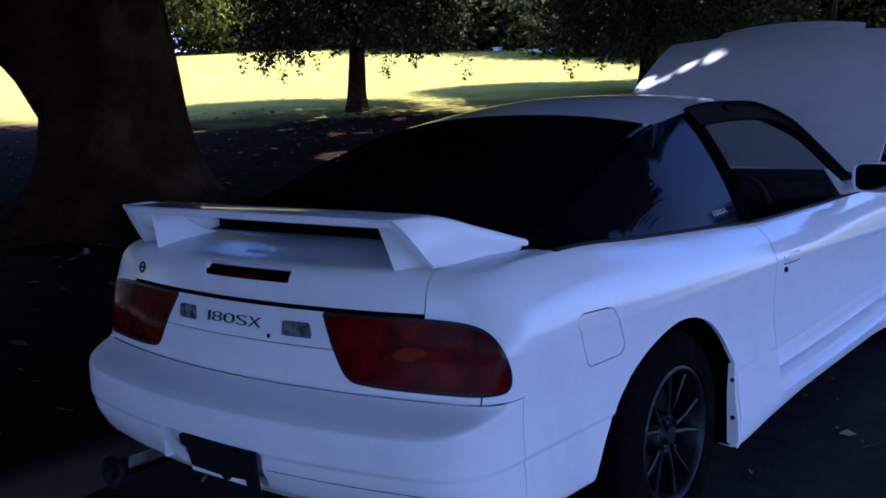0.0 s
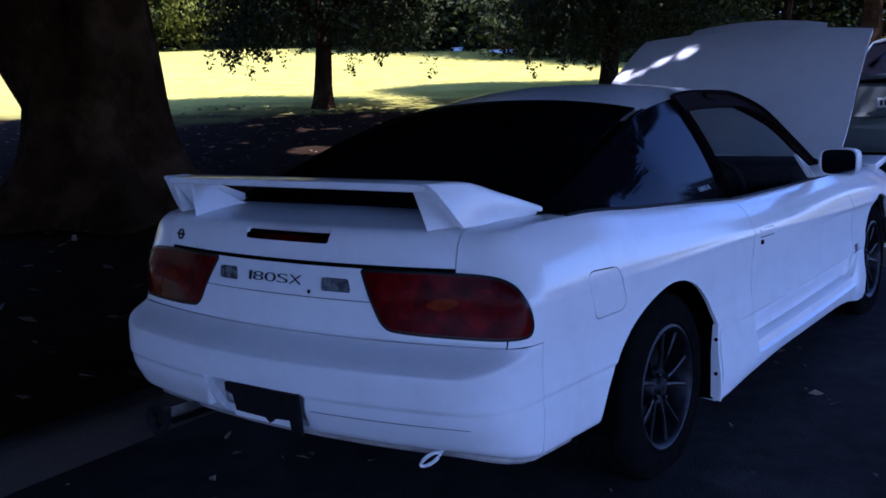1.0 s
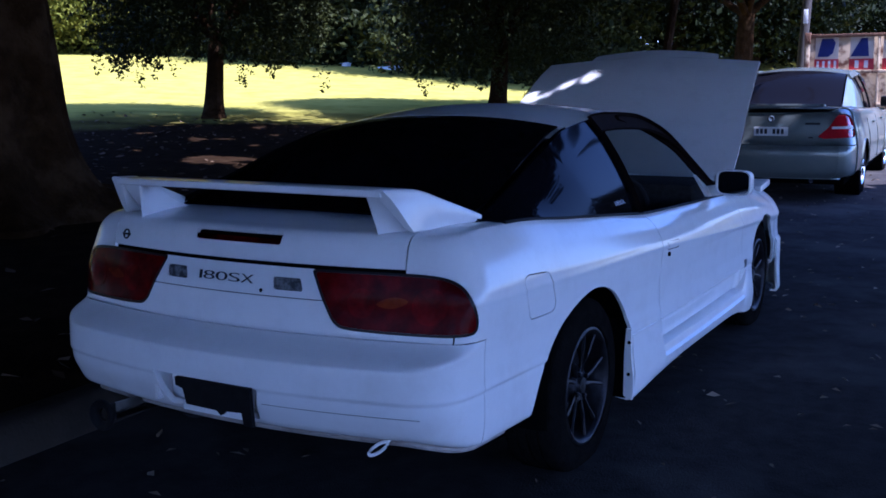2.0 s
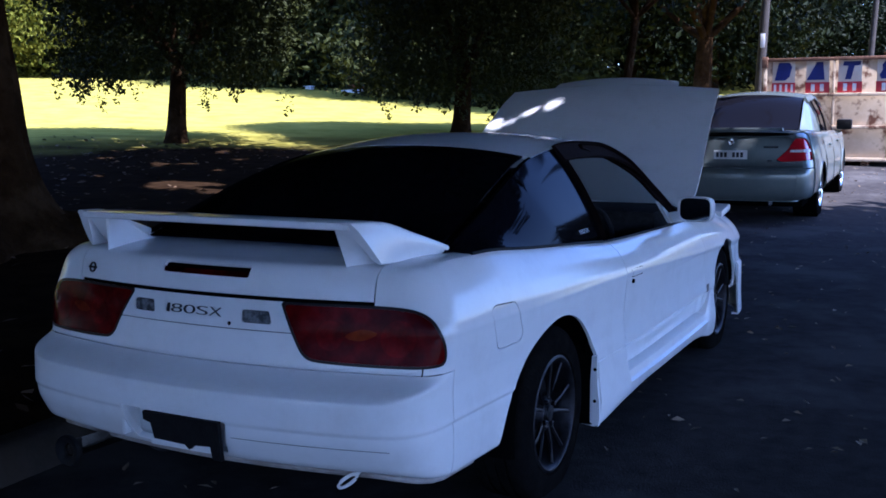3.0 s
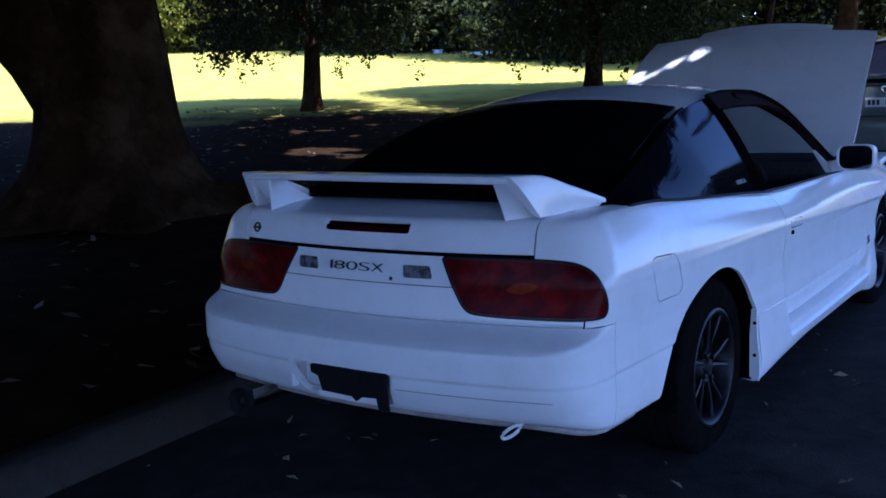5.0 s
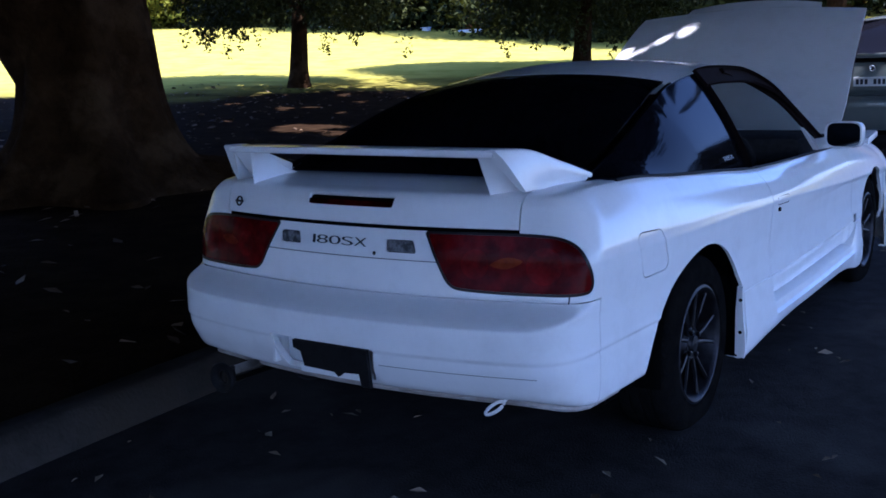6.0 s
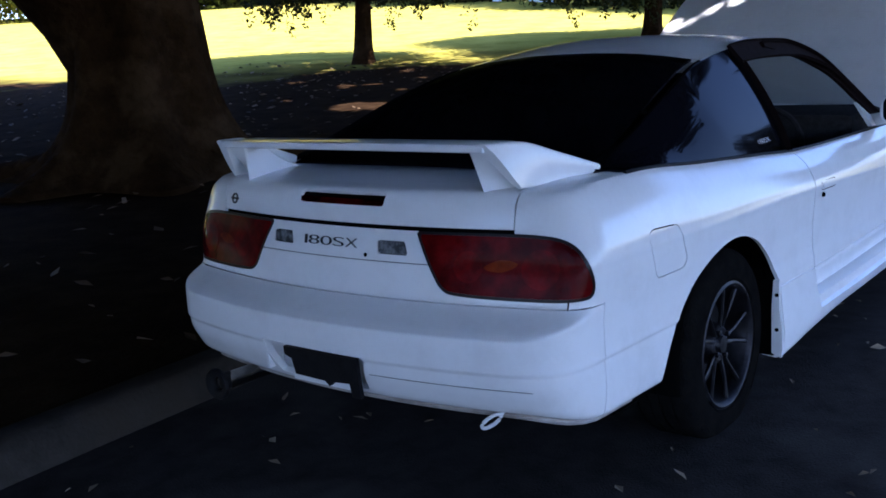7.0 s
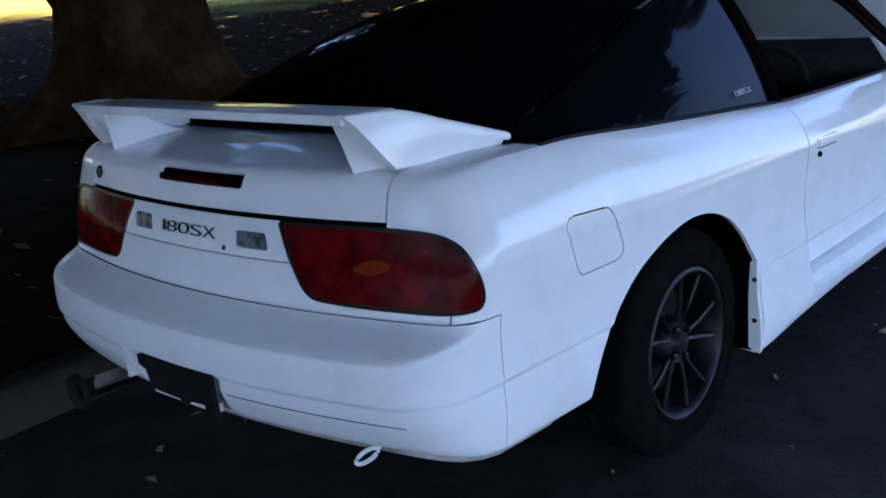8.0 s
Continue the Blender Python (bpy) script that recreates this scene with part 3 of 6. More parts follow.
def plan_edge(n=60):
    """The shoulder line from the middle of the tail round to the flank, as points of the skin's top level."""
    v, _ = SKIN
    top = v[v[:, 3] < 1e-6]
    return top[np.argsort(top[:, 4])]


TOP = plan_edge()


def deck():
    """The flat top between the tail and the rear glass."""
    pts = [p for p in TOP if p[1] < 0.52 and p[4] < 3]
    n, rows = 12, []
    for p in pts:
        e = min(1.0, p[0] / 0.69)
        inner = np.array([0.60 * e, 0.40 + 0.02 * e, 0.898 - 0.006 * e])
        if p[1] > 0.40:
            inner = np.array([p[0] - 0.06, p[1] - 0.0, p[2] - 0.01])
        for k in range(n + 1):
            t = k / n
            q = p[:3] * (1 - t) + inner * t
            q[2] += 0.010 * math.sin(math.pi * min(1, t * 1.0)) * (1 - 0.4 * e)
            rows.append((*q, 0.0, p[4], p[5]))
    return np.array(rows), grid_faces(len(pts), n + 1)


DECK = deck()
hatch_top = clip(DECK, lambda p: 0.553 - p[:, 0])
outer_top = clip(DECK, lambda p: p[:, 0] - 0.557)
hatch = part("hatch_lid", flanged(join(lip_all, both(hatch_top)), 0.012), WHITE_PAINT, car, "white hatch lid below the rear glass")
for side in (1, -1):
    s = flanged(outer_top, 0.01)
    part("shoulder_panel", s if side > 0 else mirrored(s), WHITE_PAINT, car)

panel = cut(lambda p: 0.7 - p[:, 0], lambda p: p[:, 3] - 3.06, above_seam, outside_tail, lambda p: 0.712 - p[:, 5], lambda p: 0.6 - p[:, 1])
garnish = both(clip(clip(panel, lambda p: p[:, 2] - 0.701), lambda p: 0.38 - p[:, 0]))
lower = both(clip(panel, lambda p: 0.6985 - p[:, 2]))
LAMPS = [[(-0.268, 0.758), (-0.188, 0.758), (-0.178, 0.726), (-0.262, 0.726)], [(0.150, 0.754), (0.240, 0.754), (0.252, 0.722), (0.155, 0.722)]]
for lamp in LAMPS:
    garnish = clip((np.array(garnish[0]), garnish[1]), lambda p: -distance(p[:, [0, 2]], lamp, 0.002))
rear_panel = part("rear_garnish", flanged(garnish, 0.012), WHITE_PAINT, car, "white panel between the tail lamps with badge and reversing lamps")
part("lower_tail_panel", flanged(lower, 0.012), WHITE_PAINT, car)
whole = both(cut(lambda p: 0.7 - p[:, 0], lambda p: p[:, 3] - 2.0, lambda p: 5.0 - p[:, 3], lambda p: 0.6 - p[:, 1]))
whole = (np.array(whole[0]), whole[1])
for lamp in LAMPS:
    lens = clip(whole, lambda p: distance(p[:, [0, 2]], lamp, 0.0005))
    part("reversing_lamp", flanged(lens, 0.008, -0.003), CLEAR_LENS, rear_panel, "clear reversing lamp lens")
brake = clip(whole, lambda p: distance(p[:, [0, 2]], BRAKE, 0.003))
part("high_brake_lamp", flanged(brake, 0.008, -0.002), BRAKE_RED, hatch, "dark red strip brake lamp")
part("keyhole", lathe([(-0.008, 0.0001), (-0.012, 0.003), (-0.008, 0.0065), (0.01, 0.0065)], (0.112, -0.008, 0.713), "y", 16), GAP, rear_panel, "dark keyhole")

def amber_edge(p):
    """Below 0 inside the slim pointed amber window of a tail lamp."""
    return (np.abs((p[:, 5] - 0.532) / 0.048) ** 1.5 + np.abs((p[:, 2] - 0.706 - 0.12 * (p[:, 5] - 0.532)) / 0.016) ** 1.5 - 1) * 0.02


# tail lamps: dark surround, red lens, round reflectors and amber middle seen through it
for side in (1, -1):
    lens = cut(lambda p: tail_in(p) - 0.006)
    rim = cut(lambda p: tail_in(p), lambda p: 0.0075 - tail_in(p))
    shape = flanged(rim, 0.02, 0.0005)
    tail = part("tail_lamp", shape if side > 0 else mirrored(shape), GLOSS_BLACK, car, "large wrapped red tail lamp with amber middle")
    inner = lambda p: tail_in(p) - 0.016
    zones = [
        ("red_lens", RED_LENS, lambda p: amber_edge(p), ""),
        ("amber_lens", AMBER, lambda p: -amber_edge(p), "amber indicator strip"),
    ]
    for name, mat, test, label in zones:
        z = flanged(clip(lens, test), 0.01, -0.001)
        part(name, z if side > 0 else mirrored(z), mat, tail, label)
    for cx, r in ((0.640, 0.056), (0.440, 0.046)):
        core = clip(cut(inner), lambda p: r * 0.90 - np.hypot(p[:, 5] - cx, p[:, 2] - 0.700))
        core = flanged(core, 0.001, 0.0003)
        part("reflector_core", core if side > 0 else mirrored(core), RED_CORE, tail)

# dark backing behind the joints
back = cut(lambda p: 3.9 - p[:, 1], arch_out, lambda p: 12.5 - p[:, 3])
back = clip((lambda b: (np.array(b[0]), b[1]))(both(back)), lambda p: np.where(p[:, 1] < 0.1, -distance(p[:, [0, 2]], NICHE, 0.03), 1.0))
bn = normals_of(back)
back = (np.asarray(back[0])[:, :3] - 0.011 * bn, back[1])
part("inner_shell", back, GAP, car)

# number plate niche and empty black plate bracket
niche = part("plate_niche", join(box(-0.24, 0.185, -0.055, -0.045, 0.352, 0.475), box(-0.225, -0.212, -0.118, -0.05, 0.365, 0.47, 0.003), box(0.178, 0.19, -0.10, -0.05, 0.395, 0.47, 0.003), box(-0.24, 0.185, -0.125, -0.05, 0.459, 0.468, 0.003)), WHITE_PAINT, rear_bumper)
outline = [(-0.112, 0.458), (0.165, 0.458), (0.174, 0.346), (0.144, 0.346), (0.136, 0.384), (0.080, 0.381), (0.062, 0.366), (0.046, 0.379), (-0.068, 0.382), (-0.082, 0.426), (-0.110, 0.434)]
n = len(outline)
bracket = [(x, y + 0.13 * x * x, z) for y in (-0.150, -0.136) for x, z in outline], [tuple(range(n)), tuple(range(2 * n - 1, n - 1, -1))] + [(k, n + k, n + (k + 1) % n, (k + 1) % n) for k in range(n)]
part("plate_bracket", bracket, TRIM, rear_bumper, "empty black plastic plate bracket", smooth=False)
part("niche_strip", box(-0.11, 0.14, -0.120, -0.10, 0.351, 0.374, 0.005), WHITE_PAINT, rear_bumper)

# ---- glasshouse ----
T_KEYS = [0, 1, 2, 3, 4, 5, 6, 7, 8]
RAIL_X = [0.60, 0.585, 0.555, 0.517, 0.505, 0.508, 0.562, 0.655, 0.742]
RAIL_Y = [0.40, 0.66, 0.98, 1.305, 1.74, 2.11, 2.39, 2.555, 2.675]
RAIL_Z = [0.898, 0.975, 1.077, 1.152, 1.188, 1.177, 1.103, 0.958, 0.820]
MID_Y = [0.375, 0.64, 0.96, 1.285, 1.72, 2.13, 2.48, 2.76, 2.98]
MID_Z = [0.905, 0.995, 1.108, 1.196, 1.240, 1.230, 1.14, 1.00, 0.865]
BELT_Y = [0.42, 0.70, 1.05, 1.38, 1.77, 2.11, 2.39, 2.555, 2.69]


def rail(t):
    return np.stack([pchip(T_KEYS, k, t) for k in (RAIL_X, RAIL_Y, RAIL_Z)], -1)


def middle(t):
    return np.stack([0 * t, pchip(T_KEYS, MID_Y, t), pchip(T_KEYS, MID_Z, t)], -1)


def belt(t):
    y = pchip(T_KEYS, BELT_Y, t)
    return np.stack([belt_x(y) - 0.008, y, belt_z(y) + 0.002], -1)


def top_skin(t0, t1, a0=0.0, a1=1.0, n=40, m=24, sink=0.0):
    """Hatch glass, roof or windscreen between two stations, from side a0 to a1 (0 right rail, 1 left rail)."""
    pts = []
    for t in np.linspace(t0, t1, n):
        t = np.array([t])
        r, c = rail(t)[0], middle(t)[0]
        for a in np.linspace(a0, a1, m):
            k = 1 - 2 * a
            e = abs(k) ** 2.3
            pts.append((r[0] * k, c[1] + (r[1] - c[1]) * e, c[2] + (r[2] - c[2]) * e - sink))
    return pts, grid_faces(n, m)


def side_skin(t0, t1, b0=0.0, b1=1.0, n=30, m=10, sink=0.0, shear0=0.0, shear1=0.0):
    """Side glass between belt (0) and rail (1), gently bowed; its ends may slant forward by shear stations."""
    pts = []
    for k in range(n):
        e = k / (n - 1)
        for a in np.linspace(b0, b1, m):
            q = np.array([t0 + (t1 - t0) * e + a * (shear0 + (shear1 - shear0) * e)])
            r, b = rail(q)[0], belt(q)[0]
            p = b * (1 - a) + r * a
            p[0] += 0.022 * math.sin(math.pi * a) * min(1, (r[2] - b[2]) / 0.25) - sink
            pts.append(tuple(p))
    return pts, grid_faces(n, m, flip=True)


hatch_glass = part("hatch_glass", flanged(top_skin(0.0, 2.985, 0.03, 0.97, 60, 30), 0.008), TINT, car, "dark tinted wraparound rear hatch glass")
roof = part("roof", flanged(top_skin(3.0, 5.05, 0.0, 1.0, 40, 30), 0.012), WHITE_PAINT, car, "white roof panel")
windscreen = part("windscreen", flanged(top_skin(5.08, 8.0, 0.02, 0.98, 30, 24), 0.005), GLASS, car, "clear windscreen")
for side in (1, -1):
    flip = (lambda s: s) if side > 0 else mirrored
    part("quarter_glass", flip(flanged(side_skin(0.02, 3.34, 0.02, 0.99, 60, 12, 0.0, 0.0, 0.26), 0.006)), TINT, car, "dark tinted rear side glass")
    part("side_rail", flip(flanged(side_skin(3.575, 8.0, 0.85, 1.02 if side > 0 else 0.985, 90, 4, -0.004), 0.014)), PILLAR_BLACK, car, "satin black roof rail and windscreen pillar")
    ts = np.linspace(4.3, 8.0, 50)
    edge = rail(ts)
    run = np.gradient(edge[:, 1:], axis=0)
    run /= np.linalg.norm(run, axis=1, keepdims=True)
    wide = pchip([4.3, 5.0, 6.0, 8.0], [0.02, 0.05, 0.062, 0.062], ts)
    ribbon = []
    for q, d, b in zip(edge, run, wide):
        for e in (0.0, 0.5, 1.0):
            ribbon.append((q[0] + 0.006 + 0.010 * e, q[1] + d[1] * b * e, q[2] - d[0] * b * e))
    part("windscreen_pillar", flip(flanged((ribbon, grid_faces(50, 3)), 0.014)), PILLAR_BLACK, car)
    part("door_pillar", flip(flanged(side_skin(3.345, 3.42, 0.0, 0.86, 6, 12, -0.003, 0.26, 0.26), 0.012)), PILLAR_BLACK, car)
    part("belt_moulding", flip(tube([tuple(p + np.array([0.004, 0, 0.0])) for p in belt(np.linspace(0, 7.95, 60))], 0.0065, 8)), TRIM, car, "black rubber moulding along the window base")
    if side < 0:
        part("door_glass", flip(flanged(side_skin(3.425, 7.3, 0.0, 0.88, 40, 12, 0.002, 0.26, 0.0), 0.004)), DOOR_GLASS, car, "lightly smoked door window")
    part("hatch_edge", flip(tube([tuple(p + np.array([-0.004, 0, -0.003])) for p in rail(np.linspace(0.02, 2.98, 30))], 0.006, 8)), GAP, car)

# cabin: dash, seats, wheel, floor
cabin = part("cabin_floor", join(box(-0.68, 0.68, 0.45, 2.95, 0.24, 0.27), box(-0.66, 0.66, 0.4, 1.35, 0.55, 0.60, 0.02)), INTERIOR, car)
part("dashboard", join(box(-0.70, 0.70, 2.45, 2.90, 0.55, 0.86, 0.05), box(-0.12, 0.12, 1.7, 2.5, 0.27, 0.55, 0.03)), INTERIOR, car, "dark moulded dashboard")
for x in (0.36, -0.36):
    seat = part("seat", join(box(x - 0.25, x + 0.25, 1.55, 2.05, 0.30, 0.48, 0.06)), INTERIOR, car, "dark cloth bucket seat")
    b = moved(box(-0.24, 0.24, -0.06, 0.06, 0.0, 0.55, 0.05), pose(x, 1.55, 0.42, 12))
    part("backrest", b, INTERIOR, seat)
    part("headrest", moved(box(-0.13, 0.13, -0.045, 0.045, 0.56, 0.70, 0.04), pose(x, 1.55, 0.42, 12)), INTERIOR, seat)
ring = [(0.36 + 0.18 * math.cos(a), 2.27 + 0.06 * math.sin(a), 0.72 + 0.17 * math.sin(a)) for a in np.linspace(0, 2 * math.pi, 33)]
part("steering_wheel", join(tube(ring, 0.014, 8, False), tube([(0.18, 2.27, 0.72), (0.54, 2.27, 0.72)], 0.014, 6), tube([(0.36, 2.27, 0.72), (0.36, 2.6, 0.64)], 0.03, 8)), INTERIOR, car)
part("cowl", join(box(-0.74, 0.74, 2.90, 3.05, 0.70, 0.83, 0.03)), TRIM, car, "black plastic cowl under the windscreen")
part("engine_bay", join(box(-0.66, 0.66, 3.0, 4.15, 0.42, 0.50, 0.02), box(-0.30, 0.30, 3.25, 3.95, 0.45, 0.72, 0.05), box(-0.66, -0.42, 3.3, 3.8, 0.45, 0.70, 0.04), box(0.42, 0.66, 3.2, 3.7, 0.45, 0.68, 0.04)), TRIM, car, "dark engine bay")

# ---- open bonnet ----
HINGE, TIP = Vector((0, 2.97, 0.845)), Vector((0, 4.03, 1.585))


def bonnet_width(t):
    return pchip([0, 0.15, 0.5, 0.85, 0.905, 0.91, 0.92, 1.0], [0.735, 0.735, 0.708, 0.675, 0.668, 0.60, 0.425, 0.395], t)


def bonnet_sheet(lift):
    pts, rows, n = [], np.concatenate([np.linspace(0, 0.9, 24), [0.905, 0.91, 0.915, 0.92], np.linspace(0.93, 1, 8)]), 33
    along = (TIP - HINGE)
    up = Vector((0, -along.z, along.y)).normalized()
    for t in rows:
        wdt = float(bonnet_width(t))
        for a in np.linspace(-1, 1, n):
            crown = 0.038 * (1 - a * a) + 0.05 * math.sin(math.pi * min(1, t * 0.9 + 0.05)) - 0.02 * max(0, t - 0.8) / 0.2
            ridge = 0.008 * math.exp(-((abs(a) - 0.55) / 0.06) ** 2) * (1 - t)
            p = HINGE + along * float(t) + up * (crown - 0.06 + ridge + lift)
            pts.append((a * wdt, p.y, p.z))
    return pts, grid_faces(len(rows), n, flip=True)


skin_top = bonnet_sheet(0.0)
bonnet = part("bonnet", flanged(skin_top, 0.018), WHITE_PAINT, car, "open white bonnet propped up over the engine bay")
under = bonnet_sheet(-0.022)
part("bonnet_frame", (under[0], [f[::-1] for f in under[1]]), GAP, bonnet)
part("bonnet_prop", tube([(-0.6, 4.0, 0.68), (-0.5, 3.75, 1.25)], 0.006, 8), CHROME, bonnet)
for x in (0.58, -0.58):
    part("headlamp_lid", moved(box(-0.15, 0.15, -0.13, 0.13, -0.02, 0.02, 0.012), pose(x, 3.97, 0.735, 6)), WHITE_PAINT, car, "white pop-up headlamp lid")

# ---- rear wing ----
wing = part("wing_blade", moved(join(box(-0.498, 0.498, 0.026, 0.185, -0.011, 0.011, 0.008)), pose(0, 0, 1.0075, -3.0)), WHITE_PAINT, car, "white raised rear wing")


def wing_end(side):
    """The swept end plate of the wing: flat outer face from the blade's tip forward and down to a point over the shoulder."""
    n, pts = 24, []
    for k in range(n):
        t = k / (n - 1)
        top = [pchip([0, 0.28, 0.6, 1.0], c, t) for c in ([0.512, 0.540, 0.574, 0.603], [0.023, 0.135, 0.275, 0.428], [1.0195, 1.013, 0.970, 0.919])]
        low = [pchip([0, 0.45, 1.0], c, t) for c in ([0.553, 0.577, 0.601], [0.112, 0.265, 0.424], [0.894, 0.891, 0.895])]
        thick = 0.036 - 0.020 * t
        T, L = np.array(top), np.array(low)
        ring = [T + (-thick, 0, -0.004), T + (-0.010, 0, 0), T + (-0.003, 0, -0.002), T + (0.0005, 0, -0.006)]
        ring += [T * (1 - e) + L * e + (0.004 * math.sin(math.pi * e), 0, 0) for e in (0.2, 0.4, 0.6, 0.8)]
        ring += [L + (0, 0, 0.004), L + (-0.004, 0, 0), L + (-0.012, 0, 0.001)]
        ring += [T * (1 - e) + L * e + (-thick * (1 - e) - 0.013 * e, 0, -0.004) for e in (0.85, 0.6, 0.35)]
        pts += [(side * p[0], p[1], p[2]) for p in ring]
    m = 14
    faces = []
    for k in range(n - 1):
        for j in range(m):
            q = (k * m + j, (k + 1) * m + j, (k + 1) * m + (j + 1) % m, k * m + (j + 1) % m)
            faces.append(q if side > 0 else q[::-1])
    faces += [tuple(range(m)) if side > 0 else tuple(range(m))[::-1], tuple((n - 1) * m + j for j in range(m))[:: -1 if side > 0 else 1]]
    return pts, faces


def wing_foot(side):
    """The upright foot between blade and hatch, with a slanting rear face, sweeping forward to a thin edge."""
    n, pts = 12, []
    for k in range(n):
        t = k / (n - 1)
        z = 1.000 - t * 0.135
        ir, orr = (0.424 + 0.031 * t, 0.060 + 0.026 * t), (0.500 + 0.018 * t, 0.046 + 0.135 * t)
        of, inf = (0.502 + 0.015 * t, 0.185 + 0.165 * t**1.5), (0.462 + 0.012 * t, 0.175 + 0.175 * t**1.5)
        ring = []
        corners = (ir, orr, of, inf)
        for c in range(4):
            p, q, r = np.array(corners[c - 1]), np.array(corners[c]), np.array(corners[(c + 1) % 4])
            for w_ in (q + (p - q) / np.linalg.norm(p - q) * 0.006, q + (r - q) / np.linalg.norm(r - q) * 0.006):
                ring.append(w_)
        for x, y in ring:
            pts.append((side * x, y, z + 0.03 * max(0.0, y - 0.1) / 0.25 * t))
    m, faces = 8, []
    for k in range(n - 1):
        for j in range(m):
            q = (k * m + j, k * m + (j + 1) % m, (k + 1) * m + (j + 1) % m, (k + 1) * m + j)
            faces.append(q if side < 0 else q[::-1])
    return pts, faces


for side in (1, -1):
    part("wing_end", wing_end(side), WHITE_PAINT, wing, sharp=24)
    part("wing_foot", wing_foot(side), WHITE_PAINT, wing, sharp=24)

# ---- side skirts ----
def skirt():
    ys = np.concatenate([np.linspace(1.222, 1.53, 14), np.linspace(1.535, 3.0, 34), np.linspace(3.02, 3.10, 6)])
    pts = []
    for y in ys:
        top = 0.404 if y < 1.532 else (0.292 if y < 2.93 else 0.292 + 0.10 * min(1, (y - 2.93) / 0.06))
        low = pchip([1.2, 1.25, 1.5, 1.9, 2.6, 2.85, 3.0, 3.1], [0.150, 0.154, 0.182, 0.200, 0.196, 0.178, 0.150, 0.145], y)
        x = crease_x(y) - 0.002
        bulge = pchip([1.2, 1.4, 2.7, 3.1], [0.018, 0.030, 0.030, 0.022], y)
        sec = [(x - 0.05, top), (x - 0.004, top), (x + 0.006, top - 0.004), (x + 0.006 + 0.3 * bulge, min(top - 0.03, 0.32)), (x + bulge, 0.255), (x + bulge * 0.8, low + 0.035), (x + bulge * 0.3, low + 0.006), (x - 0.012, low), (x - 0.09, low + 0.01)]
        pts += [(a, y, z) for a, z in sec]
    return pts, grid_faces(len(ys), 9, flip=True)


for side in (1, -1):
    s = flanged(skirt(), 0.02)
    sk = part("side_skirt", s if side > 0 else mirrored(s), WHITE_PAINT, car, "white flared side skirt")
    cap = [(0.800, 0.172), (0.832, 0.158), (0.837, 0.185), (0.835, 0.255), (0.826, 0.33), (0.825, 0.425), (0.806, 0.425), (0.800, 0.33)]
    edge = [(x, y, z) for y in (1.206, 1.224) for x, z in cap]
    edge = edge, [tuple(range(8)), tuple(range(15, 7, -1))] + [(k, 8 + k, 8 + (k + 1) % 8, (k + 1) % 8) for k in range(8)]
    liner = box(0.48, 0.803, 1.216, 1.236, 0.16, 0.46)
    part("arch_liner", liner if side > 0 else mirrored(liner), GAP, sk)
    part("skirt_return", edge if side > 0 else mirrored(edge), WHITE_PAINT, sk, smooth=False)
    for z in (0.255, 0.375):
        part("skirt_bolt", lathe([(0.0, 0.0001), (-0.003, 0.006), (0.004, 0.008)], (side * 0.818, 1.205, z), "y", 10), GAP, sk)

# ---- wheels ----
def tyre_shape(r, rim_r, width):
    h = width / 2
    prof = [(-h * 0.80, rim_r * 0.98), (-h * 0.98, rim_r + 0.012), (-h, rim_r + 0.45 * (r - rim_r)), (-h * 0.93, r - 0.022), (-h * 0.80, r - 0.006), (-h * 0.68, r)]
    for g in (-0.36, 0.0, 0.36):
        prof += [(h * (g - 0.05), r + 0.001), (h * (g - 0.045), r - 0.006), (h * (g + 0.045), r - 0.006), (h * (g + 0.05), r + 0.001)]
    prof += [(-a, b) for a, b in reversed(prof[:6])]
    return prof


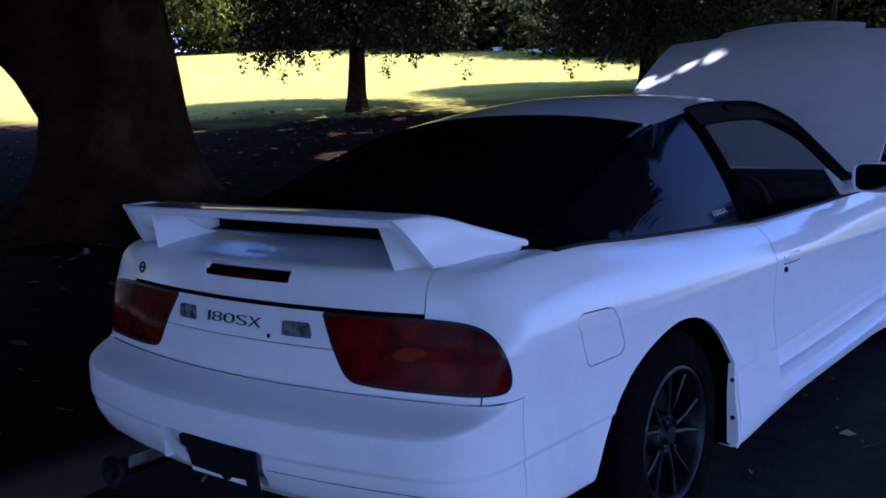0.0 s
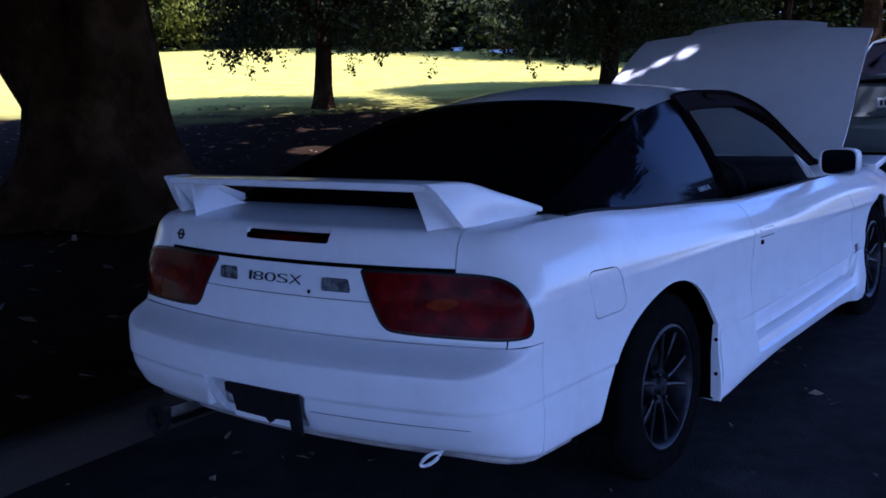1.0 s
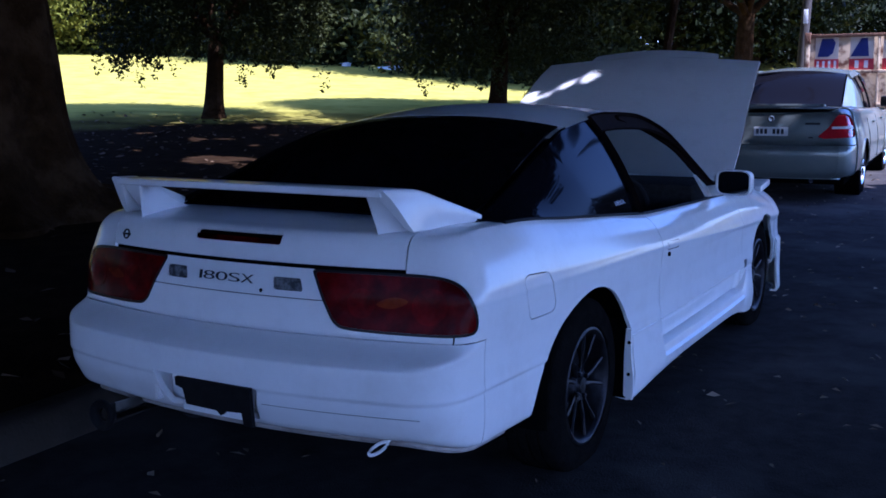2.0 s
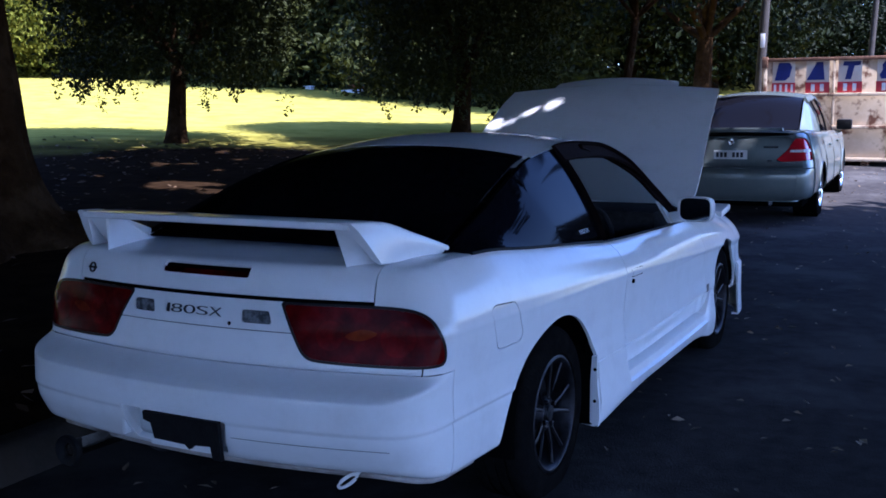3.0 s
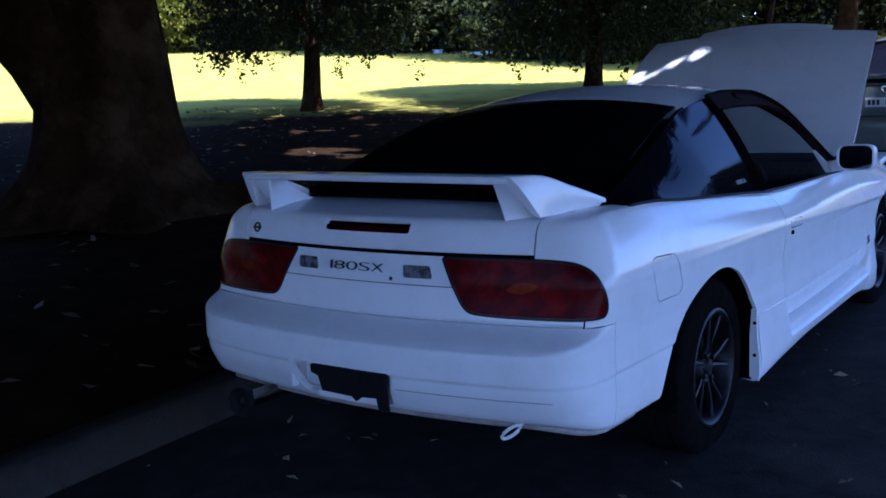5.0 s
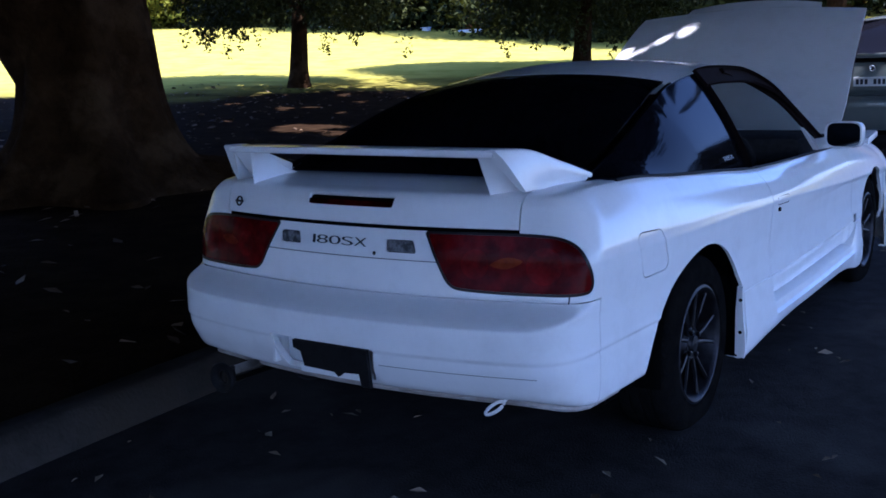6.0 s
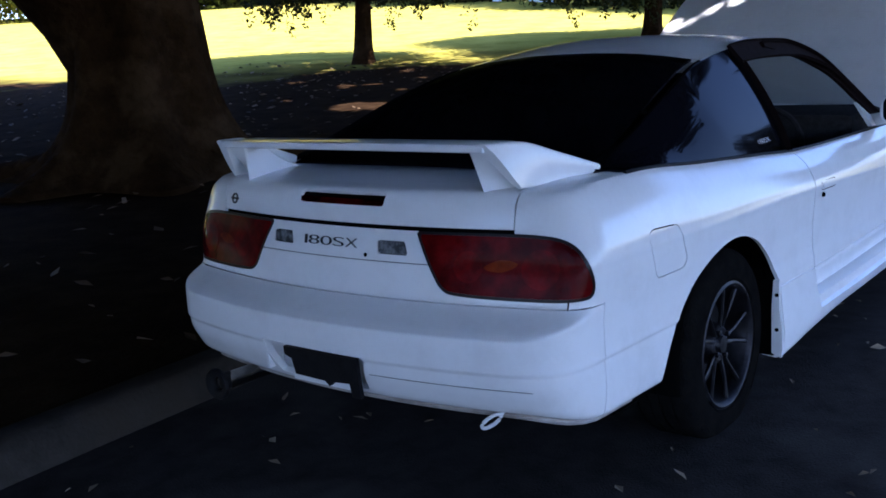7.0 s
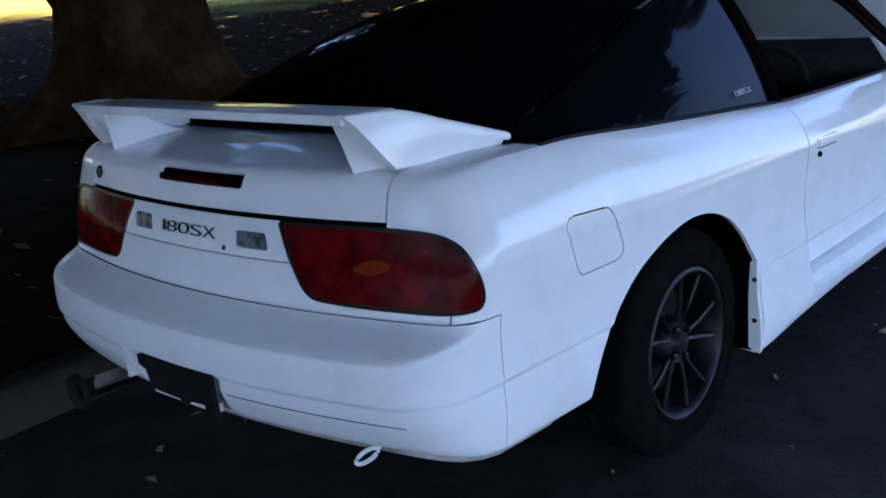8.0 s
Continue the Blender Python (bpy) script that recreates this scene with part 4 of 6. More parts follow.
def wheel(parent, x, y, z, r, rim_r, width, pairs=6, mat=ALLOY, name="wheel", spread=0.19, turn=0.3):
    """Tyre, rim barrel and lip, paired spokes, hub, nuts and brake disc; its outer face looks along the sign of x."""
    s = 1 if x > 0 else -1
    h = width / 2

    def put(shape):
        m = pose(x - s * h, y, z) @ (Matrix() if s > 0 else pose(0, 0, 0, 0, 0, 180))
        return moved(shape, m)

    tyre = part(name, put(lathe(tyre_shape(r, rim_r, width), (0, 0, 0), "x", 56)), RUBBER, parent, "dark tyre on a gunmetal multi-spoke alloy rim")
    barrel = [(h * 0.93, rim_r + 0.004), (h * 0.97, rim_r - 0.004), (h * 0.93, rim_r - 0.012), (h * 0.80, rim_r - 0.018), (h * 0.3, rim_r - 0.035), (-h * 0.8, rim_r - 0.03)]
    part("rim", put(lathe(barrel, (0, 0, 0), "x", 56)), mat, tyre)
    part("brake_disc", put(lathe([(h * 0.12, 0.001), (h * 0.14, 0.06), (h * 0.14, rim_r * 0.70), (h * 0.05, rim_r * 0.70), (-h * 0.7, rim_r * 0.6)], (0, 0, 0), "x", 40)), TRIM, tyre)
    for k in range(pairs):
        for d in (-spread, spread):
            a0 = turn + 2 * math.pi * k / pairs + d * 0.55
            a1 = turn + 2 * math.pi * k / pairs + d * 0.85
            p0 = Vector((h * 0.62, 0.038 * math.cos(a0), 0.038 * math.sin(a0)))
            p1 = Vector((h * 0.72, rim_r * 0.55 * math.cos((a0 + a1) / 2), rim_r * 0.55 * math.sin((a0 + a1) / 2)))
            p2 = Vector((h * 0.78, (rim_r - 0.012) * math.cos(a1), (rim_r - 0.012) * math.sin(a1)))
            part("spoke", put(tube([p0, p1, p2], [0.008, 0.0065, 0.0075], 6)), mat, tyre)
    hub = part("hub", put(lathe([(h * 0.30, 0.07), (h * 0.62, 0.062), (h * 0.70, 0.052), (h * 0.66, 0.034), (h * 0.70, 0.030), (h * 0.78, 0.026), (h * 0.80, 0.001)], (0, 0, 0), "x", 30)), mat, tyre)
    for k in range(4):
        a = 2 * math.pi * k / 4 + 0.5
        part("wheel_nut", put(lathe([(0.0, 0.010), (0.016, 0.009), (0.02, 0.0001)], (h * 0.64, 0.048 * math.cos(a), 0.048 * math.sin(a)), "x", 6)), mat, tyre)
    return tyre


for y in (REAR_AXLE, FRONT_AXLE):
    for s in (1, -1):
        wheel(car, s * (0.787 if y < 2 else 0.812), y, HUB_Z - (0.0 if y < 2 else 0.010), TYRE_R, 0.199, 0.21, 5, spread=0.32, turn=1.31)
        well = [(-0.012, 0.352), (-0.03, 0.365), (-0.30, 0.365), (-0.30, 0.0)]
        v, f_ = lathe([(s * (0.79 + a), r) for a, r in well], (0, y, HUB_Z + 0.01), "x", 40)
        part("wheel_well", clip((np.array(v), f_), lambda p: p[:, 2] - 0.23), GAP, car)

# ---- underneath ----
part("underbody", box(-0.70, 0.70, 0.30, 4.1, 0.235, 0.29, 0.02), GAP, car)
part("rear_valance", join(box(-0.58, 0.58, 0.02, 0.4, 0.315, 0.38, 0.02)), GAP, car)
exhaust = part("exhaust_muffler", lathe([(0.0, 0.0001), (0.0, 0.085), (0.02, 0.10), (0.40, 0.10), (0.42, 0.085), (0.42, 0.0001)], (-0.36, 0.16, 0.30), "y", 32), ALLOY, car, "large steel exhaust muffler under the bumper")
part("exhaust_tip", lathe([(0.20, 0.020), (0.004, 0.022), (-0.004, 0.030), (-0.007, 0.046), (0.0, 0.050), (0.007, 0.049), (0.009, 0.029), (0.05, 0.027)], (-0.405, -0.165, 0.30), "y", 32), TRIM, exhaust, "blackened wide exhaust tip")
part("exhaust_pipe", tube([(-0.405, -0.155, 0.30), (-0.38, 0.15, 0.30)], 0.026, 20), STEEL, exhaust)
hook_pts = [(0.512 + 0.028 * math.cos(a) * 0.80 + 0.010 * math.sin(a) * 0.6, -0.02 + 0.012 * math.cos(a), 0.304 + 0.028 * math.cos(a) * 0.62 - 0.010 * math.sin(a) * 0.8) for a in np.linspace(0, 2 * math.pi, 25)]
hook_pts = [(0.55, 0.02, 0.345)] + hook_pts
part("tow_hook", tube(hook_pts, 0.005, 8), SIGN_WHITE, car, "pale steel tow hook under the bumper")

low_edge = SKIN[0][(np.abs(SKIN[0][:, 3] - 13) < 1e-6) & (SKIN[0][:, 1] < 0.42) & (SKIN[0][:, 4] < 3)]
low_edge = low_edge[np.argsort(low_edge[:, 4])][::3]
low_pts = [(-p[0], p[1] - 0.03, p[2] + 0.002) for p in low_edge[::-1]] + [(p[0], p[1] - 0.03, p[2] + 0.002) for p in low_edge[1:]]
part("bumper_lip", tube([(x * (1.0 + 0.02 * min(1.0, max(0.0, abs(x) - 0.35) / 0.3)), y, z) for x, y, z in low_pts], 0.009, 8), GRIME, rear_bumper, "grimy lower lip of the rear bumper")

# lower front corners ahead of the wheels
def front_lip():
    pts, n = [], 26
    for k in range(n):
        a = k / (n - 1) * math.pi / 2
        x, y = 0.828 * math.cos(a) ** 0.6 if k < n - 1 else 0.0, 3.87 + 0.52 * math.sin(a) ** 0.8
        for d, z in ((-0.012, 0.44), (0.004, 0.42), (0.006, 0.25), (0.014, 0.13), (0.008, 0.115), (-0.03, 0.115)):
            pts.append((x + d * math.cos(a), y + d * math.sin(a), z))
    return pts, grid_faces(n, 6, flip=True)


part("front_lip", flanged(both(front_lip()), 0.012), WHITE_PAINT, car, "white lower front spoiler")

# ---- door mirrors ----
def mirror_shell(w, h):
    """A rounded housing, open to the rear with a thick rim, closing to a dome in front."""
    pts, n, rings = [], 40, ((-0.012, 0.86), (-0.022, 0.90), (-0.022, 0.97), (-0.012, 1.0), (0.02, 0.985), (0.05, 0.90), (0.075, 0.70), (0.088, 0.40), (0.092, 0.02))
    for y, s in rings:
        for k in range(n):
            a = 2 * math.pi * k / n
            ca, sa = math.cos(a), math.sin(a)
            r = (abs(ca) ** 4.5 + abs(sa) ** 4.5) ** (-1 / 4.5)
            pts.append((w * s * r * ca, y, h * s * r * sa))
    faces = []
    for j in range(len(rings) - 1):
        for k in range(n):
            k2 = (k + 1) % n
            faces.append((j * n + k, (j + 1) * n + k, (j + 1) * n + k2, j * n + k2))
    return pts, faces


for side in (1, -1):
    flip = (lambda s: s) if side > 0 else mirrored
    shell = moved(mirror_shell(0.084, 0.060), pose(0.888, 2.46, 0.872, 0, 0, -6))
    mirror = part("door_mirror", flip(shell), WHITE_PAINT, car, "white door mirror with dark glass")
    part("mirror_glass", flip(moved(([(x, -0.013, z) for x, z in [(0.073 * (abs(math.cos(a)) ** 4.5 + abs(math.sin(a)) ** 4.5) ** (-1 / 4.5) * math.cos(a), 0.052 * (abs(math.cos(a)) ** 4.5 + abs(math.sin(a)) ** 4.5) ** (-1 / 4.5) * math.sin(a)) for a in np.linspace(0, 2 * math.pi, 41)[:-1]]], [tuple(range(40))]), pose(0.888, 2.46, 0.872, 0, 0, -6))), MIRROR, mirror)
    part("mirror_stalk", flip(moved(box(-0.06, 0.05, -0.012, 0.035, -0.022, 0.03, 0.01), pose(0.80, 2.53, 0.825, 0, -10, 0))), WHITE_PAINT, mirror)
    part("mirror_sail", flip(([(0.752, 2.47, 0.80), (0.757, 2.58, 0.80), (0.700, 2.43, 0.905), (0.770, 2.47, 0.80), (0.772, 2.58, 0.80), (0.715, 2.43, 0.905)], [(0, 2, 1), (3, 4, 5), (0, 1, 4, 3), (1, 2, 5, 4), (2, 0, 3, 5)])), WHITE_PAINT, mirror)

# ---- trees ----
def leaf_mesh(centres, size, seed, droop=0.25):
    """Folded leaves round the given places: four points and two faces each."""
    rng = np.random.default_rng(seed)
    n = len(centres)
    d = rng.normal(size=(n, 3))
    d[:, 2] -= droop
    d /= np.linalg.norm(d, axis=1, keepdims=True)
    s = rng.normal(size=(n, 3))
    s -= (s * d).sum(1, keepdims=True) * d
    s /= np.linalg.norm(s, axis=1, keepdims=True)
    up = np.cross(d, s)
    L = size * rng.uniform(0.6, 1.3, (n, 1))
    a, b = centres - d * L / 2, centres + d * L / 2
    c1 = centres + s * L * 0.26 + up * L * 0.10
    c2 = centres - s * L * 0.26 + up * L * 0.10
    verts = np.stack([a, c1, b, c2], 1).reshape(-1, 3)
    faces = [f for k in range(n) for f in ((4 * k, 4 * k + 1, 4 * k + 2), (4 * k, 4 * k + 2, 4 * k + 3))]
    return verts, faces


def bulk_mesh(name, verts, faces, mat):
    me = bpy.data.meshes.new(name)
    me.from_pydata(verts.tolist(), [], faces)
    me.materials.append(mat)
    return new(name, me)


# gaps in the crowns, through which the sun reaches the car: place and width
GAPS = [((-0.62, 3.52, 1.26), 0.19), ((-0.60, 3.66, 1.35), 0.14), ((-0.39, 3.64, 1.34), 0.13), ((-0.30, 3.73, 1.40), 0.15), ((-0.22, 3.85, 1.48), 0.13), ((0.52, 3.38, 1.15), 0.12), ((0.10, 0.17, 0.90), 0.13), ((0.24, 0.24, 0.90), 0.10), ((0.50, 0.12, 1.01), 0.13), ((0.66, 0.10, 0.87), 0.12), ((-0.55, -0.015, 0.59), 0.13), ((-7.4, 8.1, 0.5), 0.36), ((-6.9, 8.2, 0.5), 0.30), ((-7.1, 7.8, 0.5), 0.40), ((-6.3, 7.7, 0.45), 0.32)]

gap_rng = np.random.default_rng(17)
GAPS += [((gap_rng.uniform(-13, -5), gap_rng.uniform(6.5, 12.5), 0.5), gap_rng.uniform(0.15, 0.25)) for _ in range(18)]


def with_gaps(places):
    keep = np.ones(len(places), bool)
    s = np.array(SUN_FROM)
    for p, r in GAPS:
        d = places - np.array(p)
        along = d @ s
        off = np.linalg.norm(d - along[:, None] * s, axis=1)
        keep &= (off > r) | (along < 0.5)
    return places[keep]


def crown_places(base, centre_h, radii, clumps, per, seed, ragged=0.5, inner=0.35, skirt=0.0, clump_r=0.45, lowest=-0.55):
    """Places of leaves: clumps over and inside an uneven dome, thinning to a ragged hem."""
    rng = np.random.default_rng(seed)
    out = []
    for _ in range(clumps):
        d = rng.normal(size=3)
        d /= np.linalg.norm(d)
        if d[2] < lowest:
            d[2] = -d[2]
        lump = 1 + 0.22 * noise.noise((d[0] * 2.2 + seed, d[1] * 2.2, d[2] * 2.2)) + 0.12 * noise.noise((d[0] * 6, d[1] * 6 + seed, d[2] * 6))
        r = lump * (1 - inner * rng.random() ** 1.6)
        p = np.array([d[0] * radii[0], d[1] * radii[1], d[2] * radii[2]]) * r
        p[2] += centre_h - ragged * rng.random() ** 3 * (d[2] < 0.1)
        if p[2] < skirt:
            p[2] = skirt + rng.random() * 0.5
        q = p + np.clip(rng.normal(size=(per, 3)), -1.3, 1.3) * clump_r * np.array([1, 1, 0.7]) * rng.uniform(0.5, 1.2)
        out.append(q)
    return with_gaps(np.concatenate(out) + np.array(base))


def sprays(base, hem, radii, count, seed, drop=0.45):
    """Leafy twigs that hang below the crown's hem."""
    rng = np.random.default_rng(seed)
    out = []
    for _ in range(count):
        a, r = rng.uniform(0, 2 * math.pi), rng.uniform(0.25, 0.95) ** 0.6
        p = np.array([radii[0] * r * math.cos(a), radii[1] * r * math.sin(a), hem + 0.25 * rng.normal()])
        n = int(rng.integers(40, 100))
        t = rng.random(n) ** 1.3
        q = p + np.stack([0.16 * rng.normal(size=n) * (1.2 - t), 0.16 * rng.normal(size=n) * (1.2 - t), 0.35 - t * drop * rng.uniform(0.6, 1.5)], -1)
        out.append(q)
    return np.concatenate(out) + np.array(base)


def limb(a, b, r0, r1, seed, bend=0.25, n=8):
    rng = np.random.default_rng(seed)
    a, b = np.array(a, float), np.array(b, float)
    off = rng.normal(size=3) * bend
    pts = [a + (b - a) * t + off * math.sin(math.pi * t) + np.array([0, 0, 0.25 * bend * math.sin(math.pi * t)]) for t in np.linspace(0, 1, n)]
    return tube(pts, list(np.linspace(r0, r1, n)), 9)


def trunk_shape(base, height, r, lean, seed, flare=1.7, flute=0.06, sides=28, rows=26, buttress=5, flare_h=0.5):
    """A tapered, fluted trunk that widens into roots at its foot."""
    verts = []
    for k in range(rows):
        t = k / (rows - 1)
        z = -0.25 + t * (height + 0.25)
        grow = 1 + (flare - 1) * math.exp(-max(z, 0) / flare_h)
        rad = r * (1 - 0.22 * max(0, z) / height) * grow
        for j in range(sides):
            a = 2 * math.pi * j / sides
            root = (0.5 + 0.5 * math.cos(buttress * a + seed)) ** 2 * 0.9 * math.exp(-max(z, 0) / (flare_h * 0.7)) * (flare - 1)
            f = 1 + flute * math.sin(7 * a + 3 * noise.noise((seed, z * 0.5, 0))) + 0.10 * noise.noise((math.cos(a) * 1.5 + seed, math.sin(a) * 1.5, z * 0.9)) + root * 0.55
            verts.append((base[0] + lean[0] * t + rad * f * math.cos(a), base[1] + lean[1] * t + rad * f * math.sin(a), base[2] + z))
    faces = []
    for k in range(rows - 1):
        for j in range(sides):
            j2 = (j + 1) % sides
            faces.append((k * sides + j, k * sides + j2, (k + 1) * sides + j2, (k + 1) * sides + j))
    return verts, faces


def tree(place, trunk_h, trunk_r, centre_h, radii, clumps, per, size, seed, label, lean=(0.1, 0.1), skirt=1.0, flare=1.35, mat=None, clump_r=0.45, limbs=7, inner=0.4, group="park trees", ragged=0.6, lowest=-0.55, hang=None):
    x, y = place
    z = float(rise(x, y)) + (0.118 if x < -1.2 else 0.0)
    t = thing("tree", (x, y, z), label, "tree", group)
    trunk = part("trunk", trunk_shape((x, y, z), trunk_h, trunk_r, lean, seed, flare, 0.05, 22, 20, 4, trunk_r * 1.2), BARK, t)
    top = np.array([x + lean[0], y + lean[1], z + trunk_h])
    rng = np.random.default_rng(seed + 7)
    for k in range(limbs):
        a = 2 * math.pi * (k + 0.4 * rng.random()) / limbs
        e = 0.25 + 0.75 * rng.random()
        tip = np.array([x + radii[0] * 0.7 * math.cos(a), y + radii[1] * 0.7 * math.sin(a), z + centre_h + radii[2] * (0.75 * e - 0.35)])
        part("limb", limb(top - np.array([0, 0, 0.3 * trunk_r]), tip, trunk_r * 0.42, trunk_r * 0.1, seed * 31 + k, 0.12 * radii[0]), BARK, t)
    places = crown_places((x, y, z), centre_h, radii, clumps, per, seed, ragged, inner, skirt, clump_r, lowest)
    if hang:
        twigs = sprays((x, y, z), hang, radii, 130, seed, 0.6)
        size = np.concatenate([np.full((len(places), 1), size), np.full((len(twigs), 1), 0.10)])
        places = np.concatenate([places, twigs])
    v, f = leaf_mesh(places, size, seed)
    crown = bulk_mesh("crown", v, f, mat or LEAF)
    crown.parent = t
    crown.matrix_parent_inverse = t.matrix_basis.inverted()
    return t


# the old fig beside the car
FIG = (-5.85, 3.62)
fig_z = float(rise(*FIG)) + 0.118
fig = thing("fig_tree", (*FIG, fig_z), "old fig with a thick fluted grey trunk and spreading roots", "tree")
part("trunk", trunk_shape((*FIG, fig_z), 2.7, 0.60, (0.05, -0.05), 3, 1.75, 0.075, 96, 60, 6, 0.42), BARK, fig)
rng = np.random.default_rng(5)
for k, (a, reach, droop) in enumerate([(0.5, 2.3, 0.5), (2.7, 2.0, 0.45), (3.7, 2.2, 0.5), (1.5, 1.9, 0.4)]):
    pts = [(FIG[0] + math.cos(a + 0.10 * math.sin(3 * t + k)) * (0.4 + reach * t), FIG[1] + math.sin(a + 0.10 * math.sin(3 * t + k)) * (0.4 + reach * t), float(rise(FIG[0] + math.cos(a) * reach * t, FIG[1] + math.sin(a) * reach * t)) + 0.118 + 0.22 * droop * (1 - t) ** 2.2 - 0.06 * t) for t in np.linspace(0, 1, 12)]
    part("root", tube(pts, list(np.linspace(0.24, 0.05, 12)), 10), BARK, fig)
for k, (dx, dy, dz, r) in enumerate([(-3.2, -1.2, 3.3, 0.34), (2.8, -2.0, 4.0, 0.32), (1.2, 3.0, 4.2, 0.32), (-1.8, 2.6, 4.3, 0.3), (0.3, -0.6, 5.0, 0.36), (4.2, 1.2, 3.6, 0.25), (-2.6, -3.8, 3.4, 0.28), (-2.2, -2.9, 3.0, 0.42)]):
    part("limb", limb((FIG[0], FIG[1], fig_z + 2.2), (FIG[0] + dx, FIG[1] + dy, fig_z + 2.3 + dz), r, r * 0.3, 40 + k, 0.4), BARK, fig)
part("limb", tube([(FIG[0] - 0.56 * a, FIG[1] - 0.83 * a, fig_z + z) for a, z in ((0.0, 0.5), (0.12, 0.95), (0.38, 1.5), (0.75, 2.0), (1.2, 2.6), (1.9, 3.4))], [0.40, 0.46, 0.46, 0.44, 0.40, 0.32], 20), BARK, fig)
places = crown_places((FIG[0], FIG[1] - 0.6, fig_z), 6.3, (10.4, 9.4, 3.6), 6200, 18, 11, 0.6, 0.7, 3.4, 0.6)
# unseen low hem of leaves behind the camera, added to shade bonnet and trunk
hem = np.stack([rng.uniform(-8.0, 5.5, 5200), rng.uniform(-5.2, -2.6, 5200), 2.55 + 1.9 * rng.random(5200) ** 0.8], -1)
hem[:, 2] += 0.3 * np.sin(1.3 * hem[:, 0]) + 0.2 * np.sin(2.9 * hem[:, 0] + 1)
# dense unseen leaves added over the car, along the sun's path, to keep it off
over = np.stack([rng.uniform(-3.2, 4.0, 11000), rng.uniform(-1.6, 5.8, 11000), np.zeros(11000)], -1) + rng.uniform(5.6, 8.8, (11000, 1)) * np.array(SUN_FROM)
v, f = leaf_mesh(np.concatenate([places, with_gaps(hem), with_gaps(over)]), 0.50, 11)
fig_crown = bulk_mesh("crown", v, f, LEAF)
fig_crown.parent, fig_crown.matrix_parent_inverse = fig, fig.matrix_basis.inverted()

# park trees in a row beyond, and street trees further along the kerb
tree((-12.3, 13.7), 1.55, 0.19, 4.15, (2.65, 2.4, 3.3), 1700, 38, 0.13, 21, "dark-leaved fig with a low ragged crown in park shade", (0.1, 0.05), 1.0, 1.3, ragged=0.5, lowest=-0.60, hang=1.62)
tree((-8.4, 19.0), 1.5, 0.20, 4.2, (2.35, 2.4, 3.6), 1600, 38, 0.13, 22, "dark-leaved fig with a low ragged crown in park shade", (0.1, 0.0), 0.8, 1.3, ragged=0.6, lowest=-0.66, hang=1.36)
tree((-4.4, 18.2), 2.6, 0.10, 5.3, (3.9, 4.4, 3.2), 1800, 16, 0.26, 23, "slim leaning street tree with a broad crown, shade in its leaf colour", (0.3, 0.3), 2.3, 1.25, SHADED_LEAF)
tree((-5.6, 31.0), 2.4, 0.30, 5.6, (5.0, 5.0, 4.4), 2400, 18, 0.24, 24, "street tree with dense foliage beside the road, shade in its leaf colour", (0.2, -0.2), 1.4, 1.25, SHADED_LEAF)

# two unseen trees behind the camera, added to block sky light
tree((-4.4, -9.0), 3.2, 0.36, 6.4, (7.4, 7.0, 4.4), 3800, 16, 0.46, 26, "unseen broad dark street tree, added to shade the road", (0.2, 0.1), 1.5, 1.4, group="street trees")
tree((2.4, -15.0), 3.4, 0.34, 7.4, (8.4, 7.4, 4.6), 4200, 16, 0.48, 28, "unseen tall dark street tree, added to block the sky behind", (0.2, 0.1), 2.9, 1.4, group="street trees")
for k, (x, y) in enumerate([(8.7, -1.2), (9.2, -11.0), (9.5, 5.2)]):
    tree((x, y), 3.2, 0.28, 6.4, (6.6, 6.4, 3.6), 4200, 18, 0.48, 91 + k, "broad dark street tree across the road", (-0.3, 0.1), 2.5, 1.3, group="street trees")

# unseen figs out of view at left, added to keep low sky off the ground
for k, (x, y) in enumerate([(-13.0, -5.5), (-10.0, -14.5)]):
    tree((x, y), 2.4, 0.3, 4.6, (6.2, 6.0, 4.2), 1100, 16, 0.5, 111 + k, "unseen low dark fig, added to close off low sky light", (0.1, 0.1), 0.9, 1.3, group="park trees", lowest=-0.85)

# woods closing the park, and greenery up the road in sunlit leaf colour
far_kinds = []
for n, (p, h, r, c, rad, mat, seed) in enumerate([((-36.0, 50.0), 1.6, 0.3, 5.6, (5.6, 5.6, 6.0), LEAF, 61), ((-27.0, 56.0), 2.2, 0.3, 7.2, (5.2, 5.2, 7.4), LEAF, 62), ((-46.0, 42.0), 1.5, 0.3, 4.8, (5.2, 5.2, 5.0), SUNLIT_LEAF, 63)]):
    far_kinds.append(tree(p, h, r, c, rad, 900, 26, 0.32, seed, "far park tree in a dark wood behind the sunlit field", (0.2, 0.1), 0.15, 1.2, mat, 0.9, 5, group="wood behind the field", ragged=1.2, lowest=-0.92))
far_kinds.append(tree((-11.0, 42.0), 1.8, 0.3, 6.4, (5.4, 5.4, 6.6), 900, 26, 0.32, 64, "tall tree beside the road behind the field, shade in its leaf colour", (0.2, 0.1), 0.15, 1.2, SHADED_LEAF, 0.9, 5, group="wood behind the field", ragged=1.2, lowest=-0.92))
spots = [(0, -31.0, 53.5, 40), (1, -41.0, 46.5, 130), (0, -21.5, 58.0, 220), (1, -15.5, 55.0, 300), (0, -51.0, 38.0, 80), (2, -55.0, 33.0, 170), (1, -60.0, 27.0, 20), (0, -66.0, 20.0, 250), (2, -24.0, 51.0, 60), (0, -9.5, 50.0, 140), (1, -35.0, 60.0, 10), (0, -46.0, 52.0, 190), (1, -72.0, 12.0, 270), (0, -8.5, 46.0, 50), (0, -62.0, 38.0, 310), (1, -26.0, 65.0, 75), (0, -14.0, 65.0, 205)]
